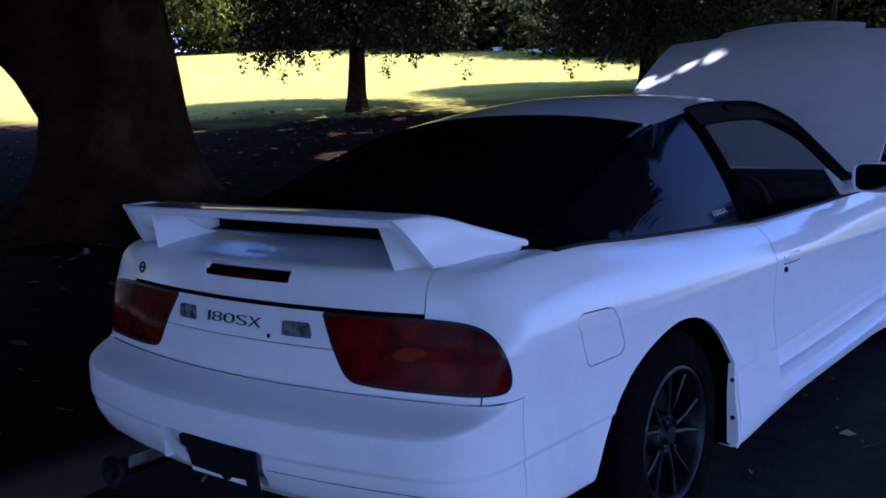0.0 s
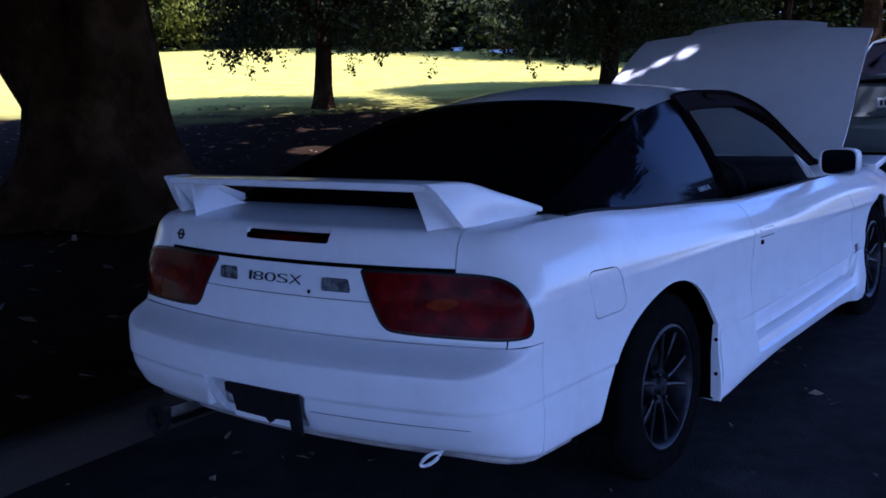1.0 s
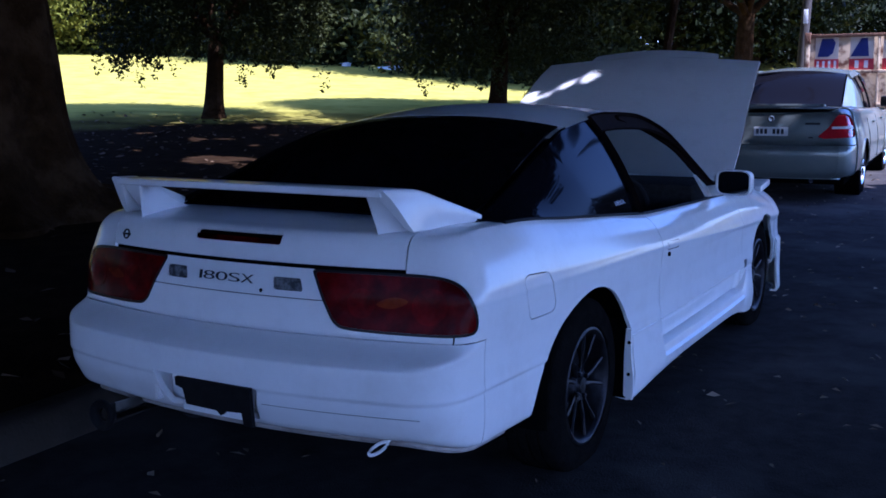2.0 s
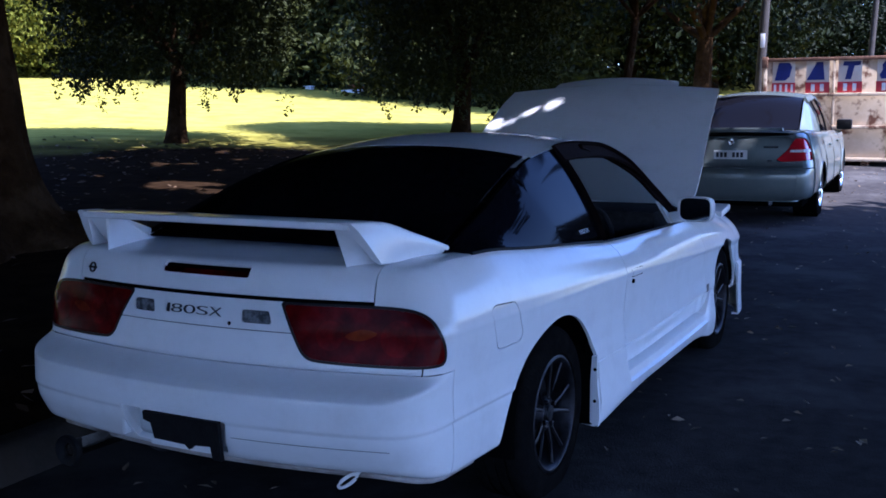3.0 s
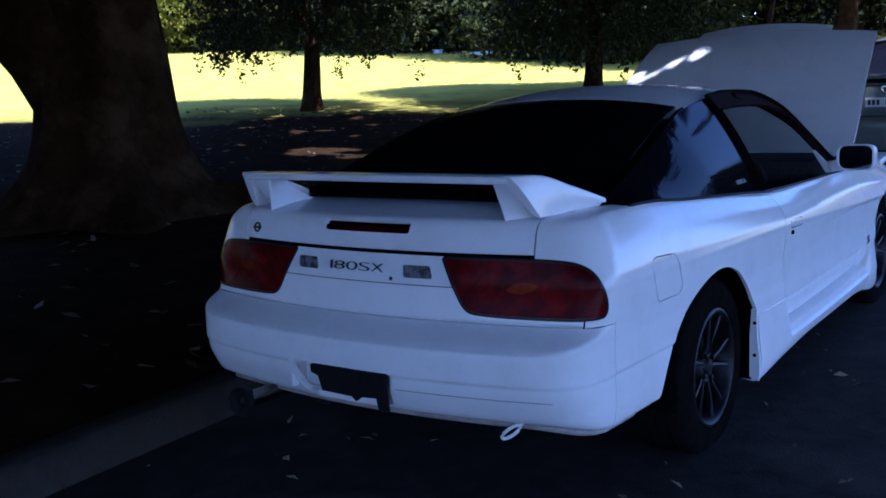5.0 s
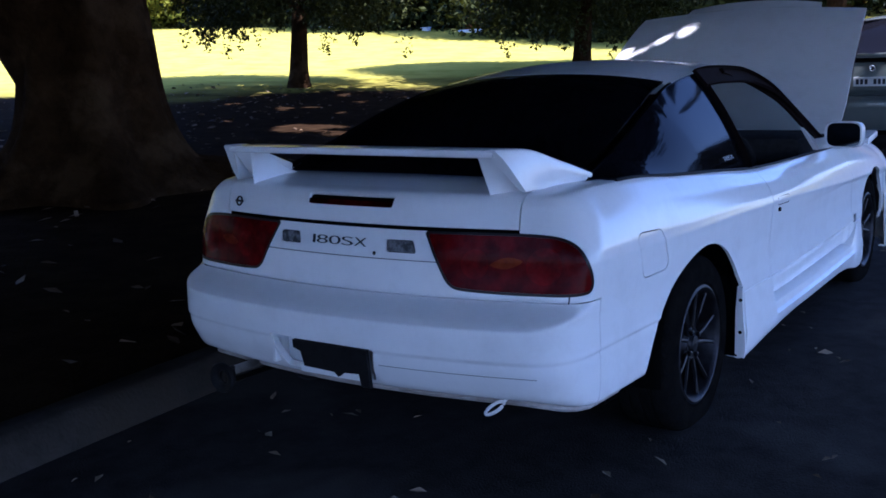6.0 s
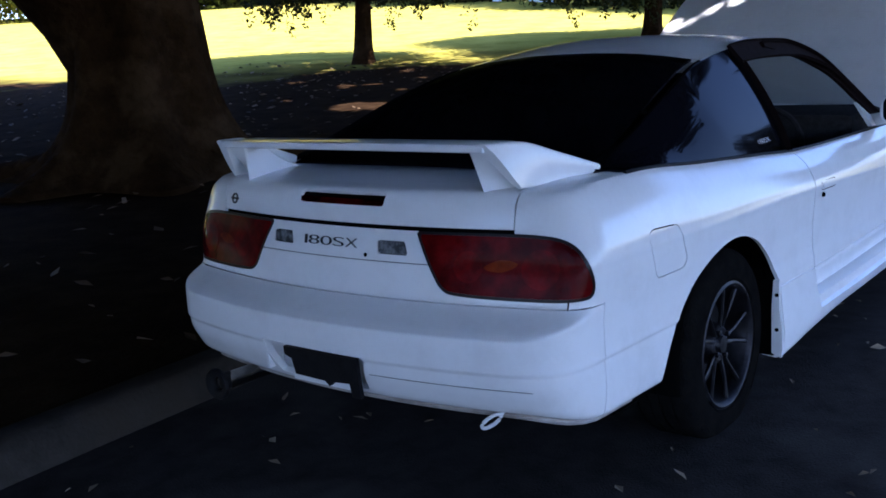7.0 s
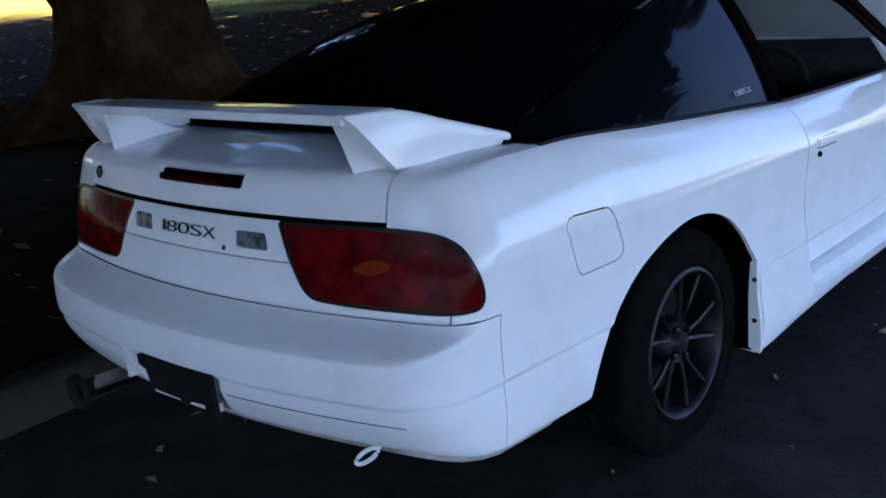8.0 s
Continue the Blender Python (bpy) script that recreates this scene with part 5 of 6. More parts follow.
spots += [(1, -19.0, 64.0, 15), (1, -31.0, 68.0, 115), (1, -39.0, 63.0, 215), (1, -53.0, 49.0, 315), (1, -60.0, 45.0, 65), (1, -68.0, 32.0, 165), (0, -76.0, 24.0, 265), (1, -9.0, 58.0, 35), (1, -9.5, 54.0, 95), (0, -58.0, 20.0, 195), (1, -64.0, 8.0, 285), (0, -70.0, 2.0, 5)]
spots += [(k % 2, -15.0 - 5.2 * k, 36.0 + 2.45 * k + 1.5 * math.sin(2.3 * k), 73 * k) for k in range(9)]
spots += [(3, -3.0, 66.0, 20), (3, 2.5, 69.0, 140), (3, -7.5, 63.0, 250), (3, 6.5, 75.0, 310)]
for k, x, y, turn in spots:
    # towards the road, the kind with shade in its leaf colour
    if x > -17:
        k = 3
    z = float(rise(x, y)) + 0.118
    copy_thing(far_kinds[k], pose(x, y, z, 0, 0, turn))
shrub = tree((-30.0, 41.5), 0.8, 0.12, 1.5, (3.6, 3.0, 1.7), 420, 14, 0.32, 81, "dark undergrowth along the edge of the field", (0.1, 0.1), 0.1, 1.1, LEAF, 0.7, 4, group="undergrowth behind the field", lowest=-0.9)
for k in range(22):
    x = -12.5 - 2.6 * k
    y = 31.5 - 0.47 * (x + 12.5) + 0.9 * math.sin(k * 1.7)
    if -24.5 < x < -19.5:
        continue
    copy_thing(shrub, pose(x, y, float(rise(x, y)) + 0.118, 0, 0, 47 * k))
for k, (x, y, h) in enumerate([(13.5, 44.0, 5.0), (14.0, 52.0, 5.5)]):
    tree((x, y), 2.6, 0.28, h, (5.2, 5.0, 4.6), 900, 16, 0.42, 101 + k, "leafy street tree further along the road", (-0.2, 0.1), 1.6, 1.3, SHADED_LEAF, group="street trees")
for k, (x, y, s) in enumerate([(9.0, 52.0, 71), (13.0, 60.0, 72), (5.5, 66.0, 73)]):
    tree((x, y), 2.0, 0.25, 4.6, (4.4, 4.4, 4.2), 380, 12, 0.42, s, "light green tree beside the road, sunlight in its leaf colour", (0.2, 0.1), 0.4, 1.2, SUNLIT_LEAF, 0.8, 5, group="trees up the road")

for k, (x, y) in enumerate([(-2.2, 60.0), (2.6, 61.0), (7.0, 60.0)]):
    tree((x, y), 1.0, 0.16, 1.9, (3.4, 3.0, 2.1), 420, 14, 0.3, 121 + k, "shrubby tree at the far end of the road, shade in its leaf colour", (0.1, 0.1), 0.2, 1.2, SHADED_LEAF, 0.6, 4, group="trees up the road", lowest=-0.9)
tree((1.6, 50.0), 0.8, 0.12, 1.5, (1.9, 1.9, 1.3), 300, 14, 0.26, 131, "light green tree beside the road, sunlight in its leaf colour", (0.1, 0.1), 0.2, 1.2, SUNLIT_LEAF, 0.5, 4, group="trees up the road", lowest=-0.9)
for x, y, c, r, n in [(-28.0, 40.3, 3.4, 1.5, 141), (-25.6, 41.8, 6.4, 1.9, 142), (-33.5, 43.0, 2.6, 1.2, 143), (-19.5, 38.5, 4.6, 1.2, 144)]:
    tree((x, y), c * 0.55, 0.14, c, (r, r, r * 0.9), 170, 14, 0.28, n, "yellow-green tree at the edge of the wood, sunlight in its leaf colour", (0.1, 0.1), 0.5, 1.2, SUNLIT_LEAF, 0.5, 5, group="wood behind the field", lowest=-0.9)
# ---- the silver sedan ahead ----
SEDAN = pose(-0.33, 9.48, 0.098, 1.6, 0, 0.6)
sedan = thing("sedan_car", tuple(SEDAN.translation), "silver-green four-door sedan with red tail lamps, parked", "car")


def sput(shape):
    return moved(([tuple(v[:3]) for v in shape[0]], shape[1]), SEDAN)


S_Y = [0.0, 0.03, 0.12, 0.4, 0.95, 1.6, 2.4, 3.2, 3.9, 4.4, 4.68, 4.8]


def sedan_w(y):
    return pchip(S_Y, [0.72, 0.80, 0.855, 0.885, 0.897, 0.897, 0.897, 0.895, 0.885, 0.84, 0.75, 0.60], y)


def sedan_top(y):
    return pchip(S_Y, [0.985, 1.005, 1.025, 1.03, 1.02, 0.995, 0.965, 0.94, 0.90, 0.82, 0.72, 0.66], y)


def sedan_skin():
    ys = np.concatenate([np.linspace(0, 0.12, 8), np.arange(0.15, 4.7, 0.035), np.linspace(4.7, 4.8, 5)])
    rows, m = [], 27
    for y in ys:
        wdt, top = sedan_w(y), sedan_top(y)
        zs = [0.27, 0.31, 0.36, 0.45, 0.58, 0.63, 0.70, 0.80, 0.88, top - 0.035, top - 0.008, top]
        xs = [0.86, 0.965, 0.99, 1.0, 1.0, 0.995, 0.985, 0.965, 0.94, 0.90, 0.86, 0.80]
        lv = np.linspace(0, 11, m)
        x, z = wdt * pchip(range(12), xs, lv), pchip(range(12), zs, lv)
        # the tail leans: the bumper stands out behind the boot
        back = pchip([0.2, 0.34, 0.56, 0.62, 0.66, 0.95, 1.05], [0.06, 0.01, 0.0, 0.02, 0.055, 0.10, 0.13], z) * max(0, 1 - y / 0.4)
        for a, b, c in zip(x, z, back):
            rows.append((a, y + c, b))
    return np.array(rows), grid_faces(len(ys), m, flip=True)


S_SKIN = sedan_skin()


def sedan_arch(p):
    return np.minimum(np.hypot(p[:, 1] - 1.02, p[:, 2] - 0.31), np.hypot(p[:, 1] - 3.74, p[:, 2] - 0.31)) - 0.345


def sedan_back():
    """The tail's face between the flanks, bowed."""
    lv, n = 27, 29
    edge = S_SKIN[0].reshape(-1, lv, 3)[0]
    rows = []
    for a in np.linspace(-1, 1, n):
        for e in edge:
            rows.append((e[0] * a, e[1] - 0.07 * (1 - a * a), e[2]))
    return np.array(rows), grid_faces(n, lv, flip=True)


S_BACK = sedan_back()
body_half = clip(S_SKIN, sedan_arch)
flank = clip(body_half, lambda p: p[:, 1] - 0.30)
part("body", sput(flanged(join(clip(flank, lambda p: p[:, 2] * 0 + 1), mirrored(flank)), 0.012)), SILVER_PAINT, sedan)
corner = clip(body_half, lambda p: 0.298 - p[:, 1])
low_c = both(clip(corner, lambda p: 0.628 - p[:, 2]))
low_b = clip(S_BACK, lambda p: 0.628 - p[:, 2])
s_bumper = part("rear_bumper", sput(flanged(join(low_c, low_b), 0.012)), SILVER_PAINT, sedan, "silver rear bumper")
S_TAIL = [(0.54, 0.70), (0.80, 0.72), (0.80, 0.93), (0.66, 0.955), (0.60, 0.86)]
up_c = both(clip(corner, lambda p: p[:, 2] - 0.636))
up_b = clip(S_BACK, lambda p: p[:, 2] - 0.636)
upper = join(up_c, up_b)
upper = (np.array(upper[0]), upper[1])


def lamp_in(p):
    """Inside a tail lamp: across the tail and a little round its corner."""
    q = np.stack([np.abs(p[:, 0]) + np.clip(p[:, 1] - 0.16, 0, 1) * 0.6, p[:, 2]], -1)
    return np.where(p[:, 1] < 0.30, distance(q, [(0.50, 0.715), (0.875, 0.735), (0.885, 0.80), (0.85, 0.90), (0.77, 0.955), (0.69, 0.955), (0.62, 0.83)], 0.012), -1.0)


boot = part("boot_lid", sput(flanged(clip(upper, lambda p: -lamp_in(p) - 0.003), 0.012)), SILVER_PAINT, sedan, "silver boot lid with a small lip")
for s in (1, -1):
    lamp = clip(clip(upper, lambda p: s * p[:, 0] - 0.2), lambda p: lamp_in(p))
    tl = part("tail_lamp", sput(flanged(lamp, 0.01, 0.004)), material("sedan_lamp", (0.45, 0.01, 0.02), 0.12, 0.0, Coat_Weight=1.0) if s > 0 else bpy.data.materials["sedan_lamp"], sedan, "red tail lamp with a clear band")
    band = clip(clip(upper, lambda p: s * p[:, 0] - 0.3), lambda p: np.minimum(lamp_in(p) - 0.018, np.minimum(p[:, 2] - 0.812, 0.848 - p[:, 2])))
    part("clear_band", sput(flanged(band, 0.004, -0.010)), SIGN_WHITE, tl, "pale reversing lens")
# decks
deck_rows = []
for y in np.linspace(0.10, 0.95, 14):
    for a in np.linspace(-1, 1, 17):
        t = sedan_top(y)
        deck_rows.append((a * sedan_w(y) * 0.80, y + 0.03 * (1 - y) + -0.05 * (1 - a * a) * max(0, 1 - y / 0.3), t + 0.012 * (1 - a * a)))
part("boot_top", sput(flanged((deck_rows, grid_faces(14, 17)), 0.012)), SILVER_PAINT, boot)
hood = []
for y in np.linspace(3.45, 4.78, 14):
    for a in np.linspace(-1, 1, 17):
        hood.append((a * sedan_w(y) * 0.80, y, sedan_top(y) + 0.05 * (1 - a * a)))
part("bonnet", sput(flanged((hood, grid_faces(14, 17)), 0.012)), SILVER_PAINT, sedan)
part("boot_spoiler", sput(moved(join(box(-0.55, 0.55, 0.04, 0.16, 0.0, 0.035, 0.012)), pose(0, 0.02, 1.055, -4))), SILVER_PAINT, boot, "low silver boot spoiler")
# glasshouse of the sedan
G_T = [0, 1, 2, 3, 4]
GR_X, GR_Y, GR_Z = [0.63, 0.585, 0.575, 0.585, 0.66], [0.86, 1.62, 2.25, 2.75, 3.52], [1.02, 1.395, 1.43, 1.39, 0.97]
GM_Y, GM_Z = [0.78, 1.55, 2.25, 2.82, 3.66], [1.03, 1.445, 1.485, 1.44, 0.985]
GB_Y = [1.0, 1.6, 2.25, 2.8, 3.45]


def g_rail(t):
    return np.array([float(pchip(G_T, k, t)) for k in (GR_X, GR_Y, GR_Z)])


def g_top(t0, t1, a0=0.0, a1=1.0, n=16, m=15):
    pts = []
    for t in np.linspace(t0, t1, n):
        r, cy, cz = g_rail(t), float(pchip(G_T, GM_Y, t)), float(pchip(G_T, GM_Z, t))
        for a in np.linspace(a0, a1, m):
            k = 1 - 2 * a
            pts.append((r[0] * k, cy + (r[1] - cy) * k * k, cz + (r[2] - cz) * abs(k) ** 2.2))
    return pts, grid_faces(n, m)


def g_side(t0, t1, b0, b1, n=16, m=8, out=0.0):
    pts = []
    for t in np.linspace(t0, t1, n):
        r, y = g_rail(t), float(pchip(G_T, GB_Y, t))
        b = np.array([sedan_w(y) * 0.80 + 0.055, y, sedan_top(y) - 0.01])
        for a in np.linspace(b0, b1, m):
            p = b * (1 - a) + r * a
            p[0] += 0.03 * math.sin(math.pi * a) + out
            pts.append(tuple(p))
    return pts, grid_faces(n, m, flip=True)


part("roof", sput(flanged(g_top(1.0, 3.0, -0.0, 1.0), 0.012)), SILVER_PAINT, sedan)
part("rear_window", sput(flanged(g_top(0.03, 0.985, 0.012, 0.988), 0.006)), TINT, sedan, "dark rear window")
part("windscreen", sput(flanged(g_top(3.04, 4.0, 0.04, 0.96), 0.006)), TINT, sedan)
for s in (1, -1):
    flip = (lambda q: q) if s > 0 else mirrored
    part("pillar", sput(flip(flanged(g_side(0.0, 1.02, 0.0, 1.0, 12, 8), 0.012))), SILVER_PAINT, sedan)
    part("roof_rail", sput(flip(flanged(g_side(0.9, 4.0, 0.86, 1.02, 24, 4, 0.002), 0.012))), SILVER_PAINT, sedan)
    for a, b in ((1.02, 1.45), (1.5, 2.28), (2.36, 3.7)):
        part("side_window", sput(flip(flanged(g_side(a, b, 0.02, 0.87, 10, 8, 0.0), 0.006))), TINT, sedan)
    part("door_post", sput(flip(flanged(g_side(2.27, 2.37, 0.0, 0.9, 4, 8, 0.003), 0.008))), TRIM, sedan)
    part("waist_trim", sput(flip(tube([(sedan_w(y) * 0.80 + 0.062, y, sedan_top(y) - 0.012) for y in np.linspace(1.1, 3.4, 12)], 0.008, 6))), CHROME, sedan)
    dm = part("door_mirror", sput(flip(moved(box(-0.10, 0.10, -0.04, 0.07, -0.07, 0.07, 0.03), pose(0.94, 3.06, 1.02)))), TRIM, sedan, "dark door mirror")
    for y in (1.95, 2.95):
        part("door_handle", sput(flip(box(sedan_w(y) * 0.966, sedan_w(y) * 0.966 + 0.03, y - 0.09, y + 0.09, 0.80, 0.825, 0.008))), SILVER_PAINT, sedan)
    for y in (1.45, 2.35, 3.30):
        part("door_seam", sput(flip(tube([(sedan_w(y) * k + 0.001, y, z) for k, z in ((0.995, 0.30), (1.0, 0.45), (1.0, 0.58), (0.985, 0.70), (0.945, 0.87), (0.90, 0.93))], 0.004, 5))), GAP, sedan)
    for y in (1.02, 3.74):
        t0 = wheel(sedan, s * 0.88, y, 0.315, 0.315, 0.205, 0.2, 7, CHROME, "wheel", 0.12)
        for o in (t0, *t0.children):
            o.data.transform(SEDAN)
        part("wheel_well", sput(lathe([(s * 0.87, 0.35), (s * 0.6, 0.35), (s * 0.6, 0.0)], (0, y, 0.32), "x", 30)), GAP, sedan)
part("underbody", sput(box(-0.78, 0.78, 0.15, 4.6, 0.19, 0.30, 0.03)), GAP, sedan)
part("cabin", sput(join(box(-0.70, 0.70, 0.9, 3.4, 0.4, 0.98, 0.05))), INTERIOR, sedan)
plate = part("number_plate", sput(box(-0.186, 0.186, -0.015, -0.004, 0.735, 0.835, 0.003)), SIGN_WHITE, boot, "white plate with dark unreadable bars")
for k, x in enumerate((-0.145, -0.10, -0.055, 0.035, 0.08, 0.125)):
    part("plate_bar", sput(box(x - 0.015, x + 0.015, -0.0175, -0.014, 0.757, 0.813, 0.001)), BADGE, plate)
part("boot_badge", sput(lathe([(0, 0.0001), (-0.006, 0.02), (-0.004, 0.036), (0.004, 0.038)], (0.0, -0.0, 0.925), "y", 20)), CHROME, boot, "round chrome badge")
part("boot_lettering", sput(box(0.36, 0.52, 0.0, 0.01, 0.862, 0.885, 0.003)), BADGE, boot)
part("boot_lettering", sput(box(0.40, 0.45, 0.01, 0.02, 0.712, 0.728, 0.003)), BADGE, boot)
part("exhaust_pipe", sput(tube([(0.45, 0.0, 0.24), (0.45, 0.5, 0.24)], 0.025, 12)), CHROME, sedan)

# ---- rubbish skip ----
SKIP = pose(-0.02, 16.75, float(rise(0.0, 18.0)) - 0.09, 2.2, 0, 2.5)
skip = thing("rubbish_skip", tuple(SKIP.translation), "tall cream steel rubbish skip streaked with rust", "skip")
SW, SH, SL = 1.19, 1.92, 4.2


def kput(shape):
    return moved(shape, SKIP)


part("front_wall", kput(box(-SW + 0.02, SW - 0.02, 0.03, 0.06, 0.10, SH - 0.02, 0.004)), CREAM, skip)
for s in (1, -1):
    part("side_wall", kput(box(s * SW - 0.03, s * SW + 0.0, 0.05, SL, 0.10, SH - 0.02, 0.004)), CREAM, skip)
part("back_wall", kput(box(-SW, SW, SL - 0.03, SL, 0.10, SH, 0.004)), CREAM, skip)
part("skip_floor", kput(box(-SW, SW, 0.05, SL, 0.10, 0.16, 0.01)), RUST, skip)
for x in (-SW + 0.035, 0.0, SW - 0.045):
    wide = 0.035 if abs(x) > 1 else 0.022
    part("upright_rib", kput(box(x - wide, x + wide, -0.02, 0.035, 0.10, SH - 0.01, 0.008)), CREAM, skip)
for z in (0.14, 0.70, 1.27, SH - 0.03):
    part("cross_rib", kput(box(-SW + 0.0, SW - 0.0, -0.028, 0.035, z - 0.03, z + 0.03, 0.008)), CREAM if z < 1.8 else RUST, skip)
for y in np.linspace(0.5, SL - 0.3, 6):
    part("side_rib", kput(box(SW - 0.005, SW + 0.06, y - 0.04, y + 0.04, 0.12, SH - 0.05, 0.008)), CREAM, skip)
for s in (1, -1):
    part("runner", kput(box(s * 0.55 - 0.06, s * 0.55 + 0.06, 0.1, SL - 0.1, -0.02, 0.11, 0.01)), RUST, skip)
    part("hinge_lug", kput(box(s * (SW - 0.03) - 0.05, s * (SW - 0.03) + 0.05, -0.05, 0.06, SH - 0.16, SH + 0.03, 0.01)), RUST, skip)
    part("roller", kput(tube([(s * (SW - 0.12) - 0.08, 0.15, 0.03), (s * (SW - 0.12) + 0.08, 0.15, 0.03)], 0.06, 14)), RUST, skip)
# painted panels: a navy mark on white over a red strip with white bars
SLAB = [(-0.12, 1.53), (0.06, 1.53), (0.12, 1.59), (0.12, 1.77), (0.06, 1.84), (-0.12, 1.84)]
PEAK = [(-0.15, 1.53), (0.15, 1.53), (0.05, 1.84), (-0.05, 1.84)]
WEDGE = [(-0.05, 1.53), (0.05, 1.53), (0.05, 1.76), (0.14, 1.77), (0.14, 1.84), (-0.14, 1.84), (-0.14, 1.77), (-0.05, 1.76)]
ROUND = [(-0.09, 1.53), (0.09, 1.53), (0.13, 1.60), (0.10, 1.70), (0.13, 1.77), (0.09, 1.84), (-0.09, 1.84), (-0.13, 1.77), (-0.10, 1.68), (-0.13, 1.60)]
for cx, bars, plan in ((-0.84, 4, SLAB), (-0.27, 2, PEAK), (0.26, 2, WEDGE), (0.88, 2, ROUND)):
    part("white_panel", kput(box(cx - 0.19, cx + 0.19, 0.022, 0.029, 1.49, 1.86, 0.001)), FADED_CREAM, skip)
    red = part("red_strip", kput(box(cx - 0.20, cx + 0.20, 0.018, 0.028, 1.30, 1.49, 0.001)), RED_PAINT, skip, "red painted strip with white bars")
    for k in range(bars):
        x = cx + (k - (bars - 1) / 2) * (0.095 if bars > 2 else 0.15)
        wd = 0.02 if bars > 2 else 0.032
        part("white_bar", kput(box(x - wd, x + wd, 0.012, 0.019, 1.33, 1.46, 0.001)), SIGN_WHITE, red)
    edge = [(cx + x + 0.22 * (z - 1.68), z) for x, z in plan]
    n = len(edge)
    mark = [(x, y, z) for y in (0.016, 0.024) for x, z in edge]
    part("navy_mark", kput((mark, [tuple(range(n)), tuple(range(2 * n - 1, n - 1, -1))] + [(k, n + k, n + (k + 1) % n, (k + 1) % n) for k in range(n)])), NAVY, skip, "slanted navy painted mark", smooth=False)

# orange cone beside the skip
cz = float(rise(1.02, 19.5))
cone = thing("traffic_cone", (1.02, 19.5, cz), "faded orange traffic cone beside the skip", "traffic cone")
part("cone_base", box(1.02 - 0.17, 1.02 + 0.17, 19.33, 19.67, cz, cz + 0.035, 0.01), ORANGE, cone)
part("cone_body", lathe([(0.03, 0.13), (0.05, 0.12), (0.66, 0.03), (0.68, 0.001)], (1.02, 19.5, cz), "z", 24), ORANGE, cone)
part("cone_band", lathe([(0.30, 0.0885), (0.44, 0.068)], (1.02, 19.5, cz), "z", 24), SIGN_WHITE, cone)

# blue bin far up the road
bz = float(rise(1.8, 37.6))
bluebin = thing("blue_bin", (1.8, 38.4, bz), "large plain blue steel bin far up the road", "bin")
part("bin_body", box(0.62, 3.0, 37.5, 39.3, bz + 0.10, bz + 1.10, 0.05), BLUE_PAINT, bluebin)
part("bin_rim", box(0.58, 3.04, 37.46, 39.34, bz + 1.08, bz + 1.16, 0.02), BLUE_PAINT, bluebin)
part("bin_marking", box(1.4, 2.4, 37.47, 37.49, bz + 0.84, bz + 0.95, 0.004), SIGN_WHITE, bluebin)
for x in (0.8, 2.8):
    part("bin_leg", box(x - 0.08, x + 0.08, 37.6, 39.2, bz - 0.1, bz + 0.14, 0.01), TRIM, bluebin)

# utility poles
def pole(x, y, h, r, lean, label):
    z = float(rise(x, y))
    p = thing("utility_pole", (x, y, z), label, "pole", "street poles")
    part("pole", tube([(x + lean[0] * t, y + lean[1] * t, z - 0.2 + (h + 0.2) * t) for t in np.linspace(0, 1, 8)], list(np.linspace(r, r * 0.75, 8)), 14), POLE, p)
    part("cross_arm", moved(box(-1.1, 1.1, -0.05, 0.05, -0.06, 0.06, 0.01), pose(x + lean[0], y + lean[1], z + h - 0.6)), POLE, p)
    return p


p1 = pole(-2.35, 22.6, 9.0, 0.11, (0.35, 0.3), "weathered timber pole with a white label plate")
part("pole_label", moved(box(-0.05, 0.05, -0.17, -0.155, 0, 0.32, 0.003), pose(-2.22, 22.62, float(rise(-2.2, 22.6)) + 2.15)), SIGN_WHITE, p1, "white label plate")
pole(-0.95, 35.5, 10.0, 0.11, (0.5, 0.2), "grey timber power pole leaning slightly")


# ---- beyond the field: a small brick hut, pale low walls ----
HUT = (-21.6, 37.8)
hz = float(rise(*HUT)) + 0.1
BRICK_RED = mottled("brick_red", (0.22, 0.07, 0.035), (0.34, 0.12, 0.06), 8, 0.9, 0.3, 40)
hut = thing("brick_hut", (*HUT, hz), "small red-brown brick hut with a pale gable board", "hut")


def hput(shape):
    return moved(shape, pose(*HUT, hz, 0, 0, 28))


gable = [(-1.5, 0, 0), (1.5, 0, 0), (1.5, 0, 2.0), (0, 0, 2.9), (-1.5, 0, 2.0)]
gable += [(x, 3.0, z) for x, _, z in gable]
part("wall", hput((gable, [(0, 1, 2, 3, 4), (9, 8, 7, 6, 5), (1, 6, 7, 2), (4, 9, 5, 0), (0, 5, 6, 1), (2, 7, 8, 3), (3, 8, 9, 4)])), BRICK_RED, hut, smooth=False)
for s in (1, -1):
    part("roof", hput(moved(box(-1.0, 1.0, -0.25, 3.25, 0.0, 0.08, 0.01), pose(s * 0.88, 0, 2.45, 0, s * 31, 0))), RUST, hut)
    part("gable_board", hput(moved(box(-1.02, 1.02, -0.29, -0.25, -0.12, 0.06, 0.005), pose(s * 0.88, 0, 2.45, 0, s * 31, 0))), SIGN_WHITE, hut, "pale painted gable board")
part("door", hput(box(-0.2, 0.6, -0.04, 0.02, 0.0, 1.9, 0.01)), TRIM, hut)
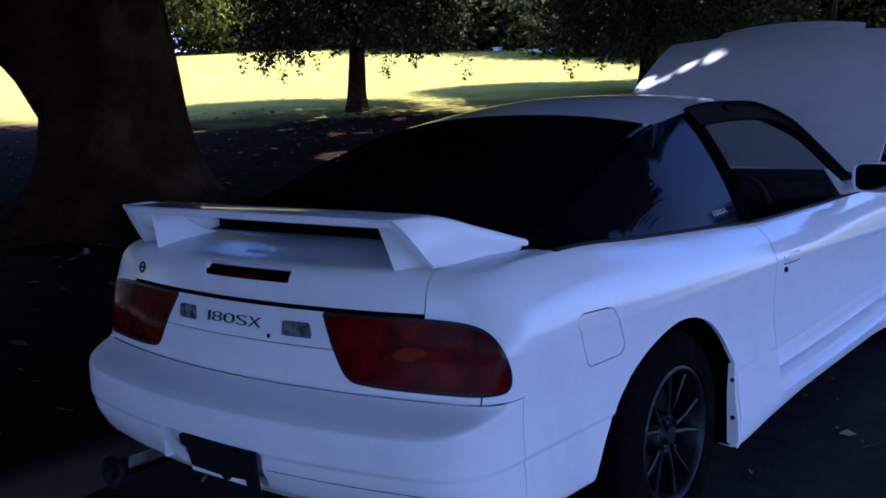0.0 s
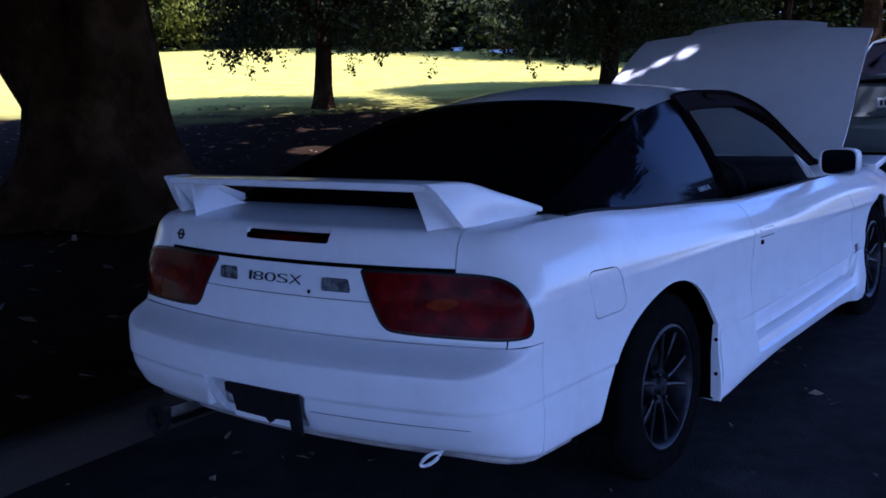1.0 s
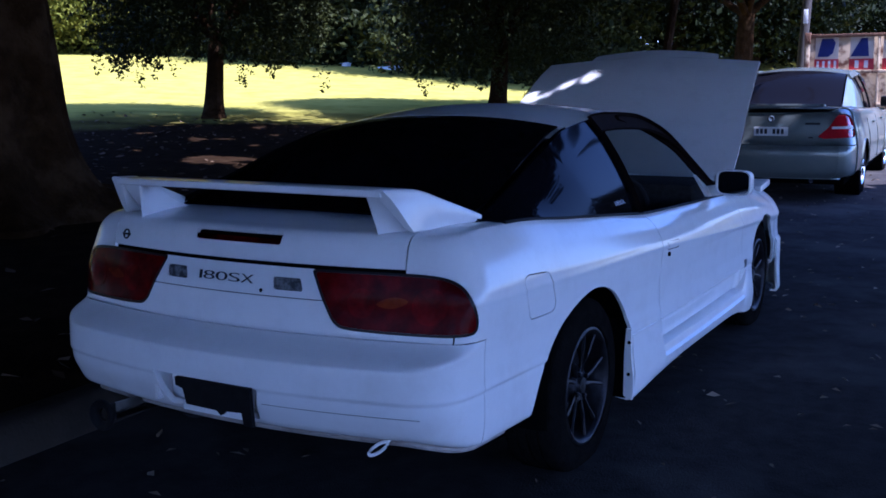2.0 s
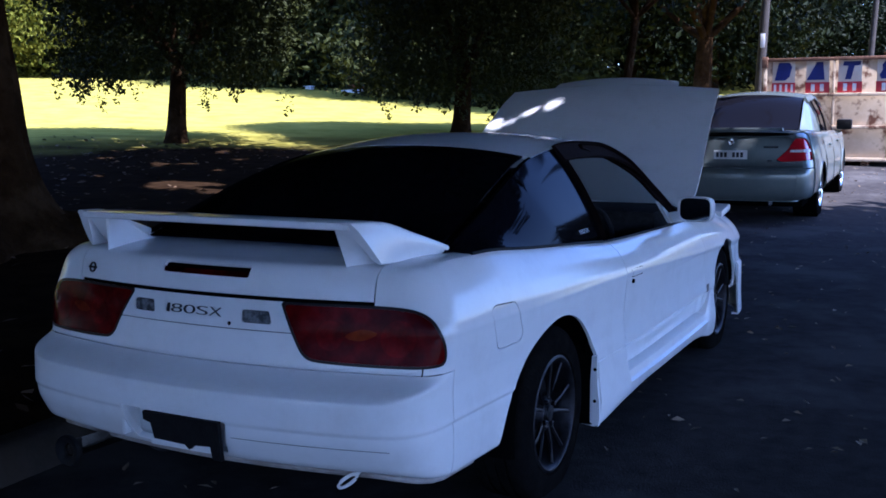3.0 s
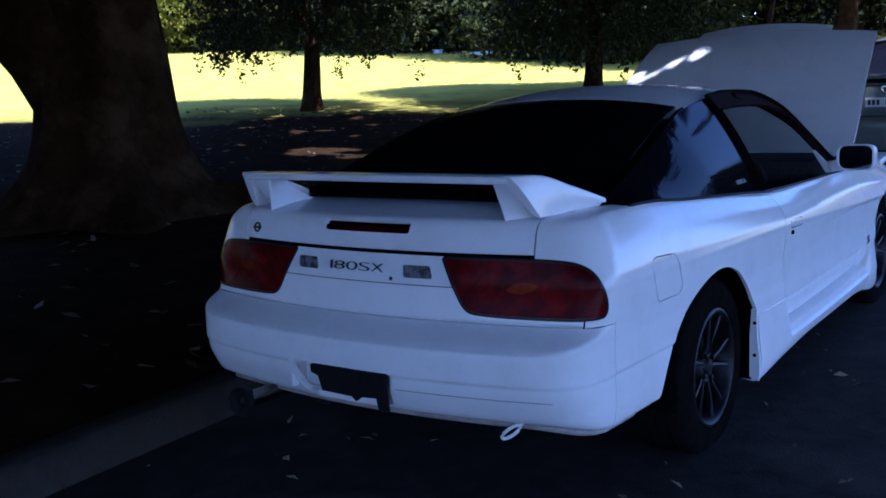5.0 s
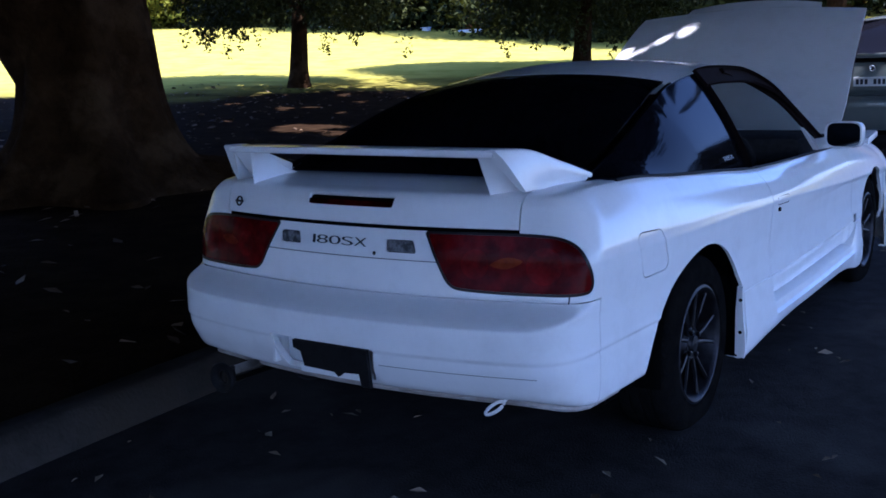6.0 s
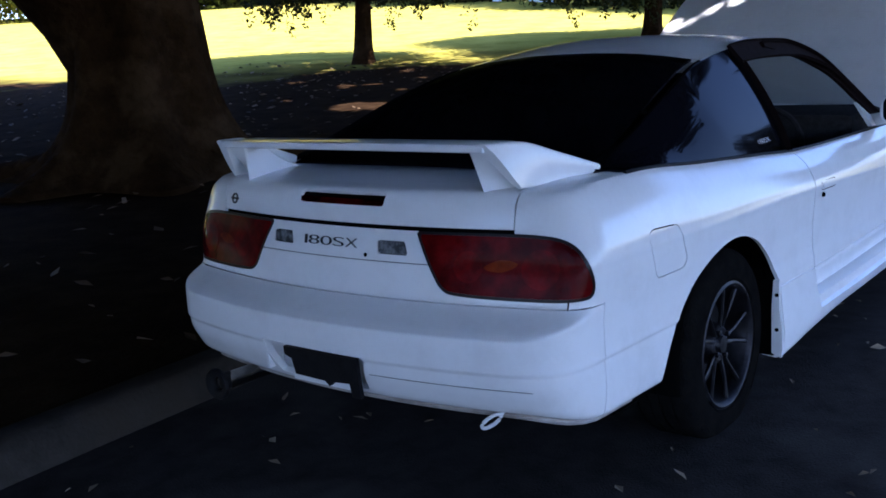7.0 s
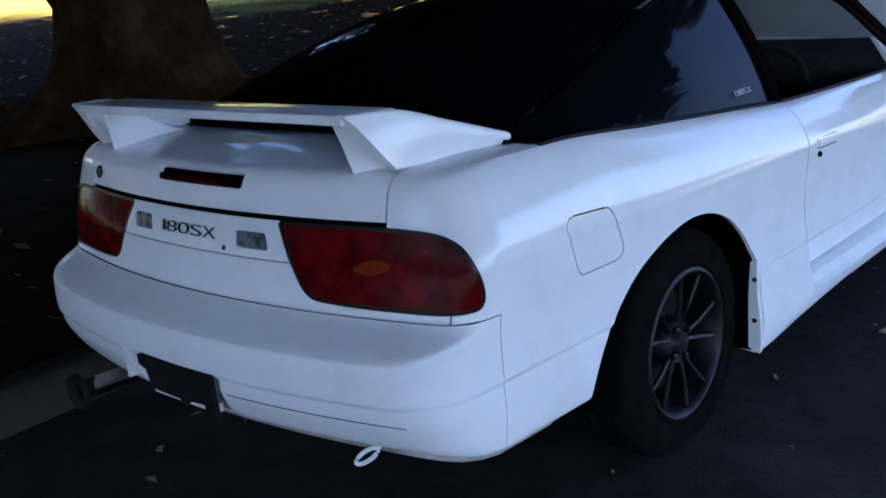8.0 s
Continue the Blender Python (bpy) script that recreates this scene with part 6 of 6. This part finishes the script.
for k, (x, y, wide) in enumerate([(-20.7, 34.6, 1.3), (-28.6, 37.6, 1.0), (-24.2, 35.9, 0.25), (-33.0, 39.6, 0.8)]):
    z = float(rise(x, y)) + 0.1
    low_wall = thing("low_wall", (x, y, z), "low pale concrete wall at the edge of the field", "wall", "walls beyond the field")
    part("wall", moved(box(-wide, wide, -0.1, 0.1, -0.1, 0.13, 0.02), pose(x, y, z, 0, 0, -25)), SIGN_WHITE, low_wall)
    part("coping", moved(box(-wide - 0.03, wide + 0.03, -0.14, 0.14, 0.13, 0.17, 0.01), pose(x, y, z, 0, 0, -25)), SIGN_WHITE, low_wall)
# ---- lettering and small fittings of the white car ----
def lettering(name, text, size, place, mat, parent, label, depth=0.0015, stretch=1.0, slant=0.0):
    """Raised letters lying in the x-z plane, then turned by the pose given."""
    cu = bpy.data.curves.new(name, "FONT")
    cu.body, cu.size, cu.extrude, cu.align_x, cu.align_y, cu.shear = text, size, depth, "CENTER", "CENTER", slant
    cu.resolution_u, cu.offset = 4, -0.0006
    ob = bpy.data.objects.new(name, cu)
    me = bpy.data.meshes.new_from_object(ob)
    me.name = name
    bpy.data.objects.remove(ob)
    bpy.data.curves.remove(cu)
    me.transform(Matrix.Diagonal((stretch, 1, 1, 1)))
    me.transform(place)
    me.materials.clear()
    me.materials.append(mat)
    o = new(name, me)
    o.parent = parent
    o.matrix_parent_inverse = parent.matrix_basis.inverted() if parent.parent is None else Matrix()
    return tagged(o, label)


for letter, x0, x1 in (("1", -0.122, -0.1135), ("8", -0.105, -0.064), ("0", -0.057, -0.014), ("S", -0.007, 0.034), ("X", 0.040, 0.084)):
    ob = lettering("badge_letter", letter, 0.04, Matrix(), BADGE, rear_panel, "dark raised badge letter", 0.0015)
    co = [v.co for v in ob.data.vertices]
    a, b, c, d = min(p.x for p in co), max(p.x for p in co), min(p.y for p in co), max(p.y for p in co)
    fit = Matrix.Diagonal(((x1 - x0) / (b - a), 0.0255 / (d - c), 1, 1)) @ Matrix.Translation((-(a + b) / 2, -(c + d) / 2, 0))
    x = (x0 + x1) / 2
    ob.data.transform(pose(x, -0.0165 + BOW * x * x, 0.7435, 90 - 13) @ fit)
lettering("sticker_lettering", "180SX", 0.026, pose(0.7215, 1.345, 0.872, 90, 0, 90) @ pose(0, 0, 0, -32), STICKER, car, "white lettering on the side glass", 0.0006, 1.6)
emblem = lathe([(0.0, 0.017), (-0.004, 0.0165), (-0.004, 0.0125), (0.0, 0.012)], (0, 0, 0), "y", 24)
emblem = join(emblem, box(-0.022, 0.022, -0.004, 0.0, -0.0035, 0.0035, 0.001))
near = SKIN[0][SKIN[0][:, 4] < 1.9]
spot = near[np.argmin((near[:, 0] - 0.494) ** 2 + (near[:, 2] - 0.832) ** 2)]
part("round_emblem", moved(emblem, pose(-0.494, float(spot[1]) - 0.002, 0.832, -14, 0, -13)), ALLOY, hatch, "small round chrome emblem")
part("wing_badge", box(0.8405, 0.8445, 2.955, 3.005, 0.395, 0.435, 0.002), BADGE, car, "small dark square badge on the front wing")
groove = [tuple(np.array((x, -0.1305 + BOW * x * x, 0.412))) for x in np.linspace(0.19, 0.66, 24)]
part("bumper_groove", tube(groove, 0.0007, 6), GAP, rear_bumper, "thin dark seam low on the bumper")


# ---- fallen leaves ----
def litter(name, count, area, size, seed, label, mat=LITTER):
    """Dry leaves lying about on the road or the ground: small curled scraps."""
    rng = np.random.default_rng(seed)
    verts, faces = [], []
    for k in range(count):
        x, y = rng.uniform(area[0], area[1]), rng.uniform(area[2], area[3])
        edge = float(kerb_x(y))
        on_road = x > edge + 0.02
        if not on_road and x > edge - 0.2:
            continue
        z = float(rise(x, y)) + (0.008 if on_road else 0.118 + rough(x, y) + 0.012)
        a, L = rng.uniform(0, 6.28), size * rng.uniform(0.5, 1.5)
        d = np.array([math.cos(a), math.sin(a), rng.normal() * 0.15])
        s = np.array([-math.sin(a), math.cos(a), rng.normal() * 0.3])
        c = np.array([x, y, z])
        n = len(verts)
        verts += [c - d * L / 2, c + s * L * 0.25 + (0, 0, 0.006), c + d * L / 2 + (0, 0, 0.004), c - s * L * 0.25 + (0, 0, 0.008)]
        faces += [(n, n + 1, n + 2), (n, n + 2, n + 3)]
    ob = bulk_mesh(name, np.array(verts), faces, mat)
    return tagged(ob, label, "leaves", kind="stuff")


litter("fallen_leaves", 2400, (-0.9, 7.0, -3.0, 22.0), 0.042, 3, "scattered dry leaves lying on the asphalt road")
litter("leaf_litter", 1500, (-16.0, -1.0, -3.0, 14.0), 0.09, 4, "dry leaf litter on bare soil under the trees", SOIL_LITTER)
